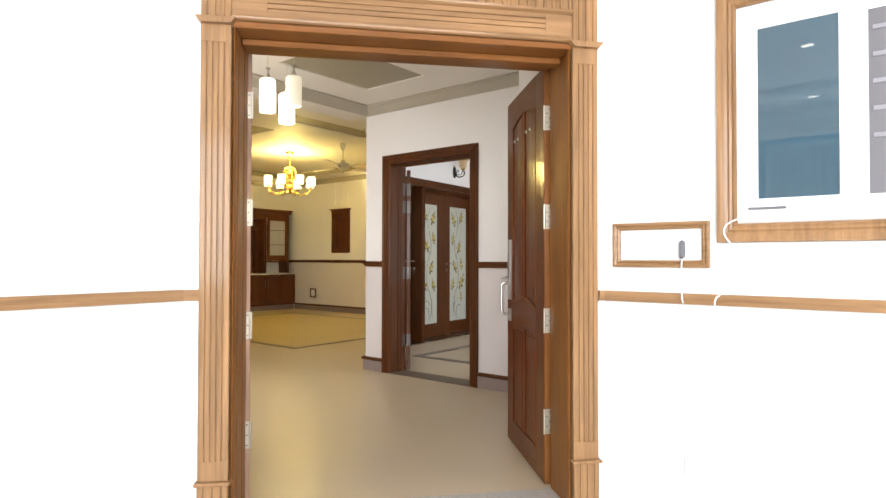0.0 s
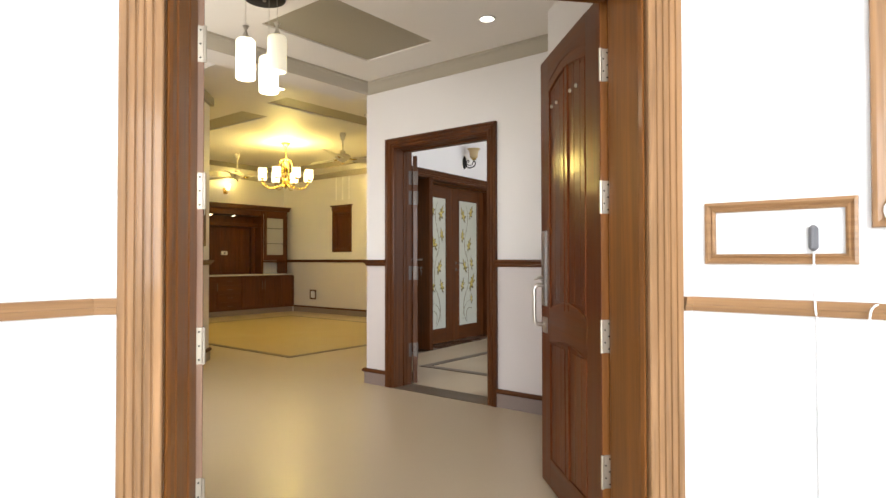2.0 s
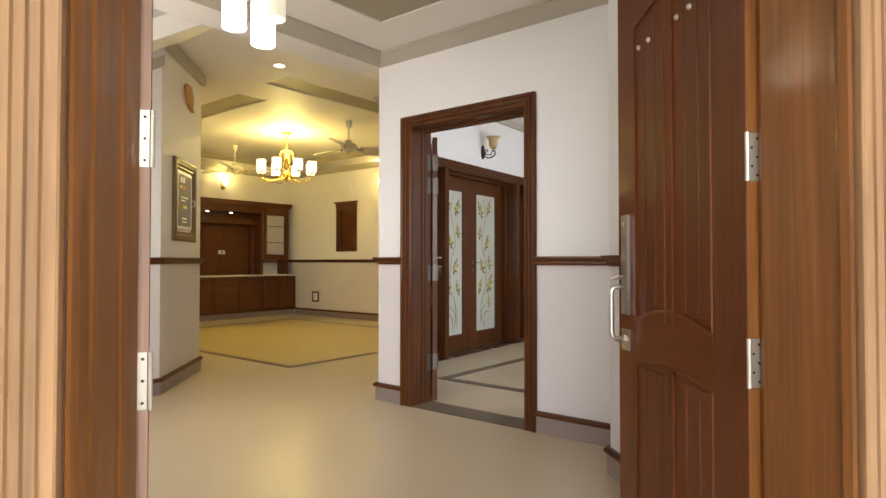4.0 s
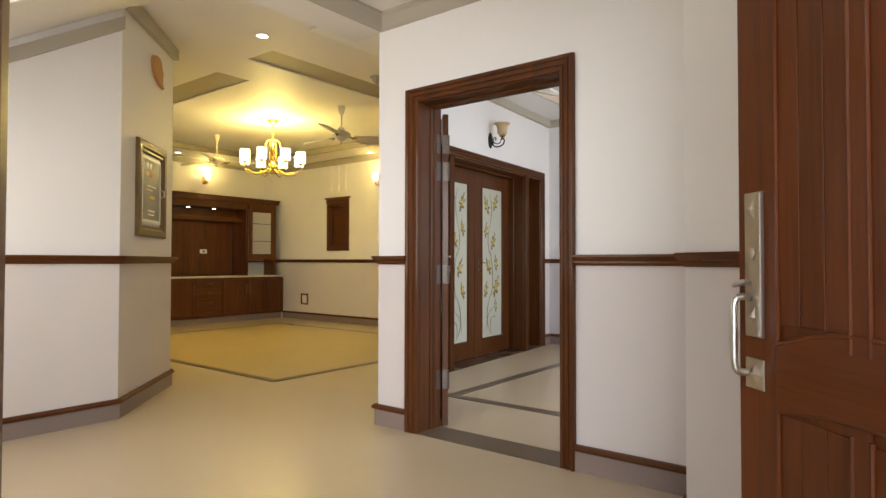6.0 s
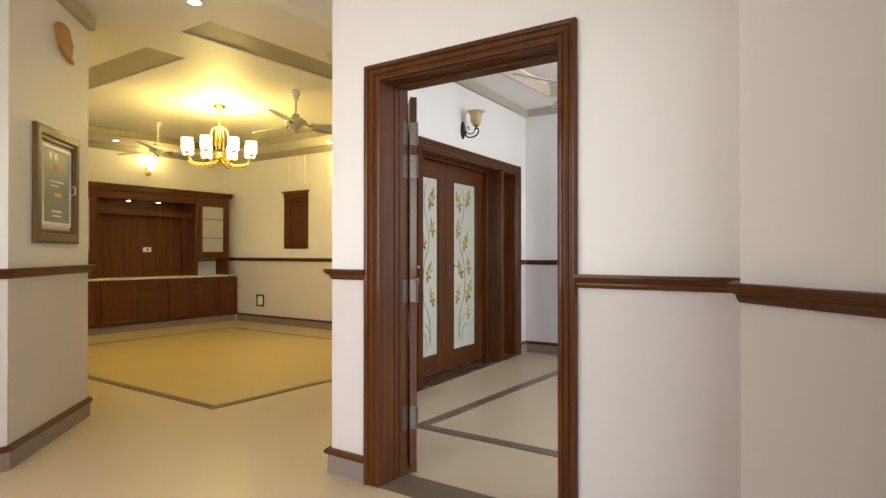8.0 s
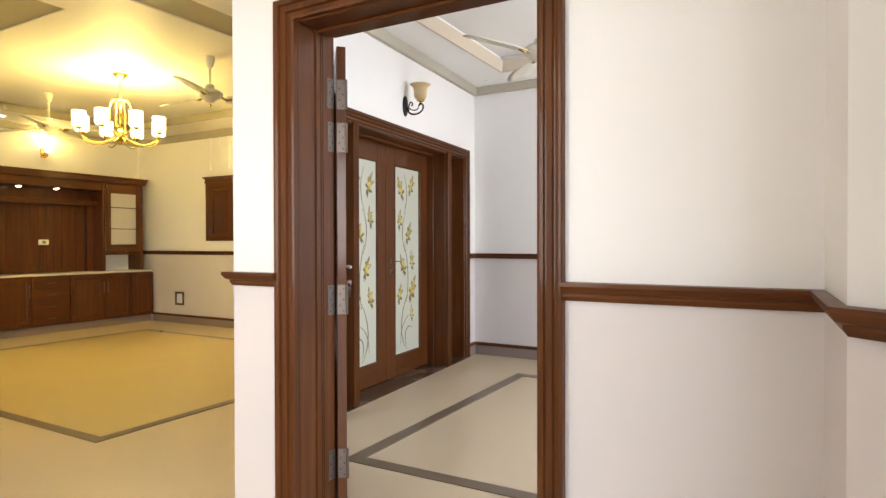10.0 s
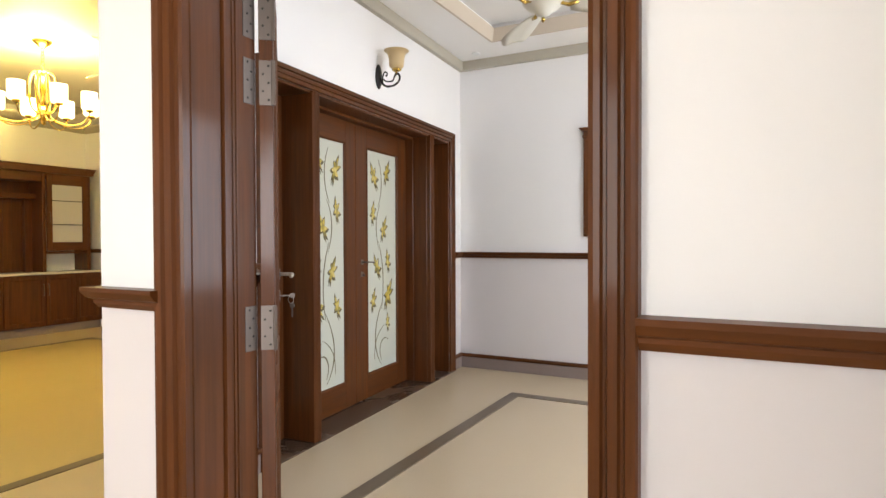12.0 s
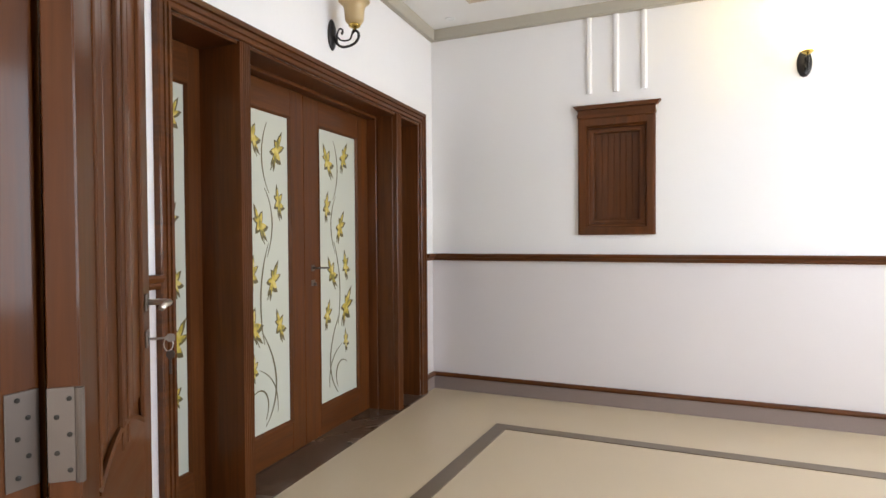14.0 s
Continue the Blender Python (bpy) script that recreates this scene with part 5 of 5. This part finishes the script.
# ---- wall unit in the lounge ----
def wall_unit():
    # local x along +y of the world, show face to +x of the world; z from the floor
    Y0, Y1 = 7.35, 10.565
    M = Matrix(((0, -1, 0, LWX + 0.004), (1, 0, 0, 0), (0, 0, 1, 0), (0, 0, 0, 1)))
    fb, fu = -0.412, -0.36        # fronts of the base and the upper part
    base = thing("base_cabinet", M, "dark walnut base cabinet with doors and drawers below a worktop", "cabinet")
    part("plinth", bbox((Y0, fb + 0.03, 0), (Y1, -0.001, 0.115), 0.002), SKIRT, base, "grey-brown stone plinth")
    part("body", bbox((Y0, fb, 0.117), (Y1, -0.001, 0.860), 0.003), DWOOD, base)
    xs = [7.37, 7.70, 8.03, 8.63, 9.18, 9.73, 10.16, 10.58]
    for i, (a, b) in enumerate(zip(xs, xs[1:])):
        if i == 3:
            for j in range(4):
                z = 0.135 + j * 0.178
                d = part("drawer", bbox((a + 0.006, fb - 0.016, z), (b - 0.006, fb - 0.0005, z + 0.170), 0.003), DWOODH, base, "dark drawer front")
                part("handle", tube([(0.5 * (a + b) - 0.06, fb - 0.016, z + 0.085), (0.5 * (a + b) - 0.06, fb - 0.035, z + 0.085), (0.5 * (a + b) + 0.06, fb - 0.035, z + 0.085), (0.5 * (a + b) + 0.06, fb - 0.016, z + 0.085)], 0.004, 6), BRONZE, d)
        else:
            d = part("door", bbox((a + 0.006, fb - 0.014, 0.135), (b - 0.006, fb - 0.0005, 0.842), 0.003), DWOOD, base, "dark panelled cabinet door")
            part("door_frame", casing(a + 0.066, b - 0.066, 0.195, 0.782, [(0, 0.0), (0, 0.004), (0.012, 0.010), (0.060, 0.010), (0.060, 0.0)], True), DWOOD, d).location = (0, fb - 0.014, 0)
            hx = b - 0.035 if i % 2 == 0 else a + 0.035
            part("handle", tube([(hx, fb - 0.024, 0.56), (hx, fb - 0.048, 0.56), (hx, fb - 0.048, 0.72), (hx, fb - 0.024, 0.72)], 0.005, 6), BRONZE, d, "brushed steel bar handle")
    top = thing("worktop", M, "pale marble worktop with a rounded edge on dark cabinets", "worktop")
    part("slab", bbox((Y0 - 0.01, fb - 0.03, 0.8605), (Y1, -0.001, 0.892), 0.006), MARBLE, top)
    up = thing("display_unit", M, "dark walnut display unit with glazed towers and lit central bay", "cabinet")
    zt = 2.33
    towers = ((Y0, 8.02), (9.735, 10.44))
    for a, b in towers:
        part("tower_side", bbox((a, fu, 0.893), (a + 0.05, -0.001, zt), 0.003), DWOOD, up)
        part("tower_side", bbox((b - 0.05, fu, 0.893), (b, -0.001, zt), 0.003), DWOOD, up)
        part("tower_back", bbox((a + 0.05, -0.02, 0.893), (b - 0.05, -0.002, zt), 0.002), OUTW, up, "pale tower back")
        part("tower_top", bbox((a + 0.05, fu, zt - 0.06), (b - 0.05, -0.021, zt), 0.002), DWOODH, up)
        part("tower_shelf", bbox((a + 0.05, fu + 0.005, 1.155), (b - 0.05, -0.021, 1.190), 0.002), DWOODH, up)
        g0, g1 = (7.66, 7.885) if a < 9 else (9.868, 10.305)
        d = part("glazed_door", bbox((a + 0.052, fu - 0.018, 1.20), (g0, fu - 0.001, zt - 0.03), 0.003), DWOOD, up, "glazed tower door")
        part("door_stile", bbox((g1, fu - 0.018, 1.20), (b - 0.052, fu - 0.001, zt - 0.03), 0.003), DWOOD, d)
        part("door_rail", bbox((g0, fu - 0.018, 1.20), (g1, fu - 0.001, 1.325), 0.003), DWOODH, d)
        part("door_rail", bbox((g0, fu - 0.018, 2.165), (g1, fu - 0.001, zt - 0.03), 0.003), DWOODH, d)
        part("door_glass", bbox((g0, fu - 0.011, 1.325), (g1, fu - 0.008, 2.165), 0.0005), CLEAR, d, "grey-green reflective glass")
        part("handle", tube([(g0 - 0.04, fu - 0.02, 1.62), (g0 - 0.04, fu - 0.04, 1.62), (g0 - 0.04, fu - 0.04, 1.76), (g0 - 0.04, fu - 0.02, 1.76)], 0.004, 6), BRONZE, d)
        for z in (1.577, 1.927):
            part("glass_shelf", bbox((g0 - 0.03, fu - 0.022, z), (g1 + 0.03, fu - 0.012, z + 0.012), 0.001), DARKM, up)
    part("bay_back", bbox((8.02, -0.020, 0.893), (9.735, -0.001, zt), 0.002), DWOOD, up, "dark panelled bay back")
    for i in range(15):
        x = 8.03 + i * 0.1130
        part("bay_plank", bbox((x + 0.003, -0.027, 0.90), (x + 0.1106, -0.0205, 1.95), 0.002), DWOOD, up)
    part("bay_head", bbox((8.02, fu + 0.01, 2.20), (9.735, -0.021, zt), 0.003), DWOODH, up)
    part("bay_pelmet", bbox((8.02, fu + 0.15, 1.95), (9.735, -0.028, 2.03), 0.004), DWOODH, up)
    part("bay_frame", bbox((8.02, -0.10, 0.893), (8.12, -0.028, 1.949), 0.003), DWOOD, up)
    part("bay_frame", bbox((9.635, -0.10, 0.893), (9.735, -0.028, 1.949), 0.003), DWOOD, up)
    part("crown", plate([(Y0 - 0.02, zt + 0.0005), (10.46, zt + 0.0005), (10.50, zt + 0.085), (Y0 - 0.06, zt + 0.085)], fu - 0.045, -0.001), DWOODH, up, "moulded crown")
    part("crown_step", bbox((Y0 - 0.03, fu - 0.065, zt + 0.086), (10.505, -0.001, zt + 0.105), 0.004), DWOODH, up)
    for x in (8.57, 9.10):
        g = part("cabinet_spot", lathe([(0, 2.199), (0.045, 2.199), (0.048, 2.188), (0, 2.188)], 20, Matrix.Translation((x, fu + 0.13, 0))), BRONZE, up)
        part("spot_lens", lathe([(0, 2.187), (0.036, 2.187), (0.020, 2.172), (0, 2.170)], 20, Matrix.Translation((x, fu + 0.13, 0))), LEDW, g)
    s = thing("wall_socket", M @ Matrix.Translation((9.006, -0.028, 1.364)), "white double socket plate on the dark bay back", "socket")
    part("plate", bbox((-0.075, -0.010, -0.04), (0.075, 0, 0.04), 0.004), PLASTIC, s)
    part("insert", bbox((-0.020, -0.013, -0.02), (0.030, -0.0105, 0.02), 0.002), GREYP, s)


wall_unit()

sw = thing("floor_socket_frame", Matrix.Translation((-11.91, LNY, 0.30)), "small dark wooden framed socket low on the wall", "socket")
part("frame", casing(-0.075, 0.075, 0.035, 0.195, [(0, 0.001), (0, 0.012), (0.010, 0.018), (0.030, 0.016), (0.030, 0.001)], True), DWOOD, sw)
part("plate", bbox((-0.075, -0.008, 0.035), (0.075, -0.0005, 0.195), 0.002), PLASTIC, sw)

# framed board and carved face on the angled pier
PD = Vector((-7.75 - LW, LSY - 4.77, 0)).normalized()
PM = frame_at(Vector((LW, 4.77, 0)), PD)          # x along the pier face
PM = PM @ Matrix.Scale(1, 4)
fb = thing("framed_board", PM @ Matrix.Translation((0.632, 0, 1.375)), "framed grey board with coloured marks on the angled wall", "framed board")
W_, H_ = 0.243, 0.60
part("frame", casing(-W_, W_, 0.10, 0.70, [(0, 0.001), (0, 0.012), (0.010, 0.024), (0.030, 0.020), (0.040, 0.034), (0.080, 0.036), (0.098, 0.028), (0.098, 0.001)], True), FRAMEG, fb, "moulded bronze-brown frame")
part("backing", bbox((-W_, -0.004, 0.10), (W_, -0.0005, 0.70), 0.001), WALL, fb)
part("tray", casing(-W_ + 0.04, W_ - 0.04, 0.15, 0.65, [(0, 0.004), (0, 0.016), (0.012, 0.020), (0.030, 0.014), (0.030, 0.004)], True), PLASTIC, fb, "pale inner frame")
part("face", bbox((-W_ + 0.04, -0.012, 0.15), (W_ - 0.04, -0.0045, 0.65), 0.002), BOARDG, fb, "dark grey glossy face")
for x, z, w, h, mt in ((-0.10, 0.52, 0.06, 0.030, YEL), (0.0, 0.52, 0.06, 0.028, RED), (0.0, 0.43, 0.22, 0.012, PLASTIC), (-0.04, 0.40, 0.14, 0.010, PLASTIC), (0.02, 0.33, 0.12, 0.028, YEL), (0.0, 0.22, 0.16, 0.014, PLASTIC), (0.0, 0.19, 0.14, 0.010, PLASTIC), (-0.10, 0.58, 0.05, 0.05, PLASTIC), (-0.02, 0.58, 0.05, 0.05, PLASTIC)):
    part("mark", bbox((x - w / 2, -0.0135, z), (x + w / 2, -0.0122, z + h), 0.0005), mt, fb)
part("catch", tube([(W_ - 0.03, -0.02, 0.36), (W_ - 0.03, -0.05, 0.37), (W_ - 0.03, -0.05, 0.42), (W_ - 0.03, -0.02, 0.43)], 0.006, 8), STEEL, fb)

mk = [(-0.020, 0.122), (0.035, 0.120), (0.070, 0.095), (0.082, 0.062), (0.078, 0.050), (0.128, 0.006), (0.122, -0.006), (0.094, -0.012), (0.112, -0.028), (0.102, -0.038), (0.110, -0.050), (0.092, -0.066), (0.100, -0.092), (0.142, -0.112), (0.140, -0.123), (0.070, -0.118), (0.010, -0.098), (-0.070, -0.070), (-0.118, 0.0), (-0.142, 0.060), (-0.120, 0.105), (-0.070, 0.122)]
mask = thing("carved_wall_ornament", PM @ Matrix.Translation((0.745, 0, 2.842)), "small orange carved wooden profile ornament hung high on the wall", "ornament")
bm = plate(mk, -0.030, -0.001)
bmesh.ops.bevel(bm, geom=bm.edges[:], offset=0.004, segments=1, affect="EDGES")
part("carving", bm, TERRA, mask)

# ---- porch wall things ----
PW = Matrix.Translation((0, PY, 0))
wf = thing("window_porch", PW, "white sliding window with tinted panes in an oak frame", "window", kind="structure")
OAKPR = [(0, 0.001), (0, 0.018), (0.010, 0.030), (0.018, 0.026), (0.028, 0.030), (0.036, 0.024), (0.048, 0.030), (0.066, 0.034), (0.078, 0.034), (0.082, 0.026), (0.082, 0.001)]
part("oak_frame", casing(WX0, WX1, WZ0, WZ1, OAKPR, True), OAK, wf, "grooved oak window frame")
part("frame", casing(WX0 + 0.045, WX1 - 0.045, WZ0 + 0.055, WZ1 - 0.055, [(0, -0.06), (0, 0.004), (0.006, 0.010), (0.045, 0.010), (0.054, 0.002), (0.054, -0.06)], True), PVC, wf, "white plastic window frame")
for i, (a, b, z0, z1, yy) in enumerate(((WX0 + 0.03, -0.53, WZ0 + 0.045, WZ1 - 0.05, 0.006), (-0.535, 0.0, WZ0 + 0.045, WZ1 - 0.05, 0.045), (0.0, 0.5, WZ0 + 0.045, WZ1 - 0.05, 0.006), (0.5, WX1 - 0.03, WZ0 + 0.045, WZ1 - 0.05, 0.045))):
    g = part("sash", casing(a + 0.05, b - 0.05, z0 + 0.06, z1 - 0.06, [(0, -0.02), (0, 0.006), (0.006, 0.010), (0.050, 0.010), (0.058, 0.004), (0.058, -0.02)], True), PVC, wf, "white sliding sash")
    g.location = (0, yy, 0)
    part("pane", bbox((a + 0.045, -0.003, z0 + 0.055), (b - 0.045, 0.003, z1 - 0.055), 0.0005), MESHG if i == 1 else TINT, g, "grey insect screen pane" if i == 1 else "tinted reflective pane")
for i in range(5):
    part("grille_bar", bbox((-0.47, 0.036, 1.722 + 0.107 * i), (-0.07, 0.044, 1.740 + 0.107 * i), 0.001), GREYL, wf, "pale grille bar")
part("catch", bbox((-0.911, -0.026, WZ0 + 0.058), (-0.765, -0.0105, WZ0 + 0.068), 0.003), GREYP, wf, "dark window catch")

# ribbed sheet gate across the open side of the porch
gt = thing("porch_gate", Matrix.Translation((-2.85, -3.25, PORCH_F)), "pale grey ribbed sheet metal gate across the porch entrance", "gate")
n_ = 54
edge_ = [(i * 0.13 + dx, dy) for i in range(n_) for dx, dy in ((0.0, 0.0), (0.065, 0.0), (0.075, 0.070), (0.120, 0.070))] + [(n_ * 0.13, 0.0)]
part("sheet", prism(bmesh.new(), edge_ + [(x, y - 0.003) for x, y in edge_[::-1]], 0.05, 3.0), GATEM, gt, "ribbed grey sheet")
part("top_rail", bbox((0, -0.05, 3.0005), (n_ * 0.13, 0.04, 3.06), 0.004), GATEM, gt)
part("bottom_rail", bbox((0, -0.05, 0.0), (n_ * 0.13, 0.04, 0.0495), 0.004), GATEM, gt)

bx = thing("meter_niche_frame", PW, "small oak framed recess with a grey remote on its wall", "frame")
part("frame", casing(-1.486, -1.104, 1.235, 1.380, [(0, 0.001), (0, 0.016), (0.008, 0.022), (0.014, 0.016), (0.024, 0.024), (0.034, 0.022), (0.034, 0.001)], True), OAKH, bx, "moulded oak frame")
ch = thing("wall_device", Matrix.Translation((-1.190, PY, 1.285)), "small grey plastic device hung on a white cable", "device")
bm = bbox((-0.014, -0.030, -0.042), (0.014, -0.001, 0.042), 0.010)
part("body", bm, GREYP, ch)
cable = thing("cable", Matrix(), "thin white cable running down the porch wall", "cable")
part("lead", tube([(-1.190, PY - 0.012, 1.245), (-1.188, PY - 0.03, 1.22), (-1.186, PY - 0.036, 1.10), (-1.184, PY - 0.040, 1.06), (-1.184, PY - 0.006, 1.02), (-1.184, PY - 0.005, 0.2)], 0.0035, 7), PLASTIC, cable, "", True)
part("lead", tube(bez((-0.93, PY - 0.036, 1.42), (-1.05, PY - 0.045, 1.39), (-0.995, PY - 0.04, 1.33), (-0.97, PY - 0.036, 1.30), 10), 0.0035, 7), PLASTIC, cable, "", True)
part("lead", tube(bez((-0.985, PY - 0.012, 1.088), (-1.05, PY - 0.045, 1.085), (-1.04, PY - 0.045, 1.06), (-1.045, PY - 0.040, 1.02), 8), 0.0035, 7), PLASTIC, cable, "", True)

# assumed windows, never faced on the walk, added to house the fill lamps
for nm, m, w, h in (("assumed_window_bedroom", frame_at((-0.62, 8.3, 0.85), (0, -1)), 2.6, 1.8), ("assumed_window_lounge", frame_at((-10.4, 5.5, 0.9), (1, 0)), 2.6, 1.75), ("assumed_window_foyer", frame_at((-5.0, 2.2, 0.9), (1, 0)), 1.8, 1.7)):
    t = thing(nm, m, "assumed white framed window out of view", "window", kind="structure")
    part("frame", casing(-w / 2 + 0.05, w / 2 - 0.05, 0.05, h - 0.05, [(0, -0.03), (0, 0.03), (0.05, 0.03), (0.05, -0.03)], True), PVC, t)
    part("mullion", bbox((-0.03, -0.03, 0.05), (0.03, 0.03, h - 0.05), 0.003), PVC, t)
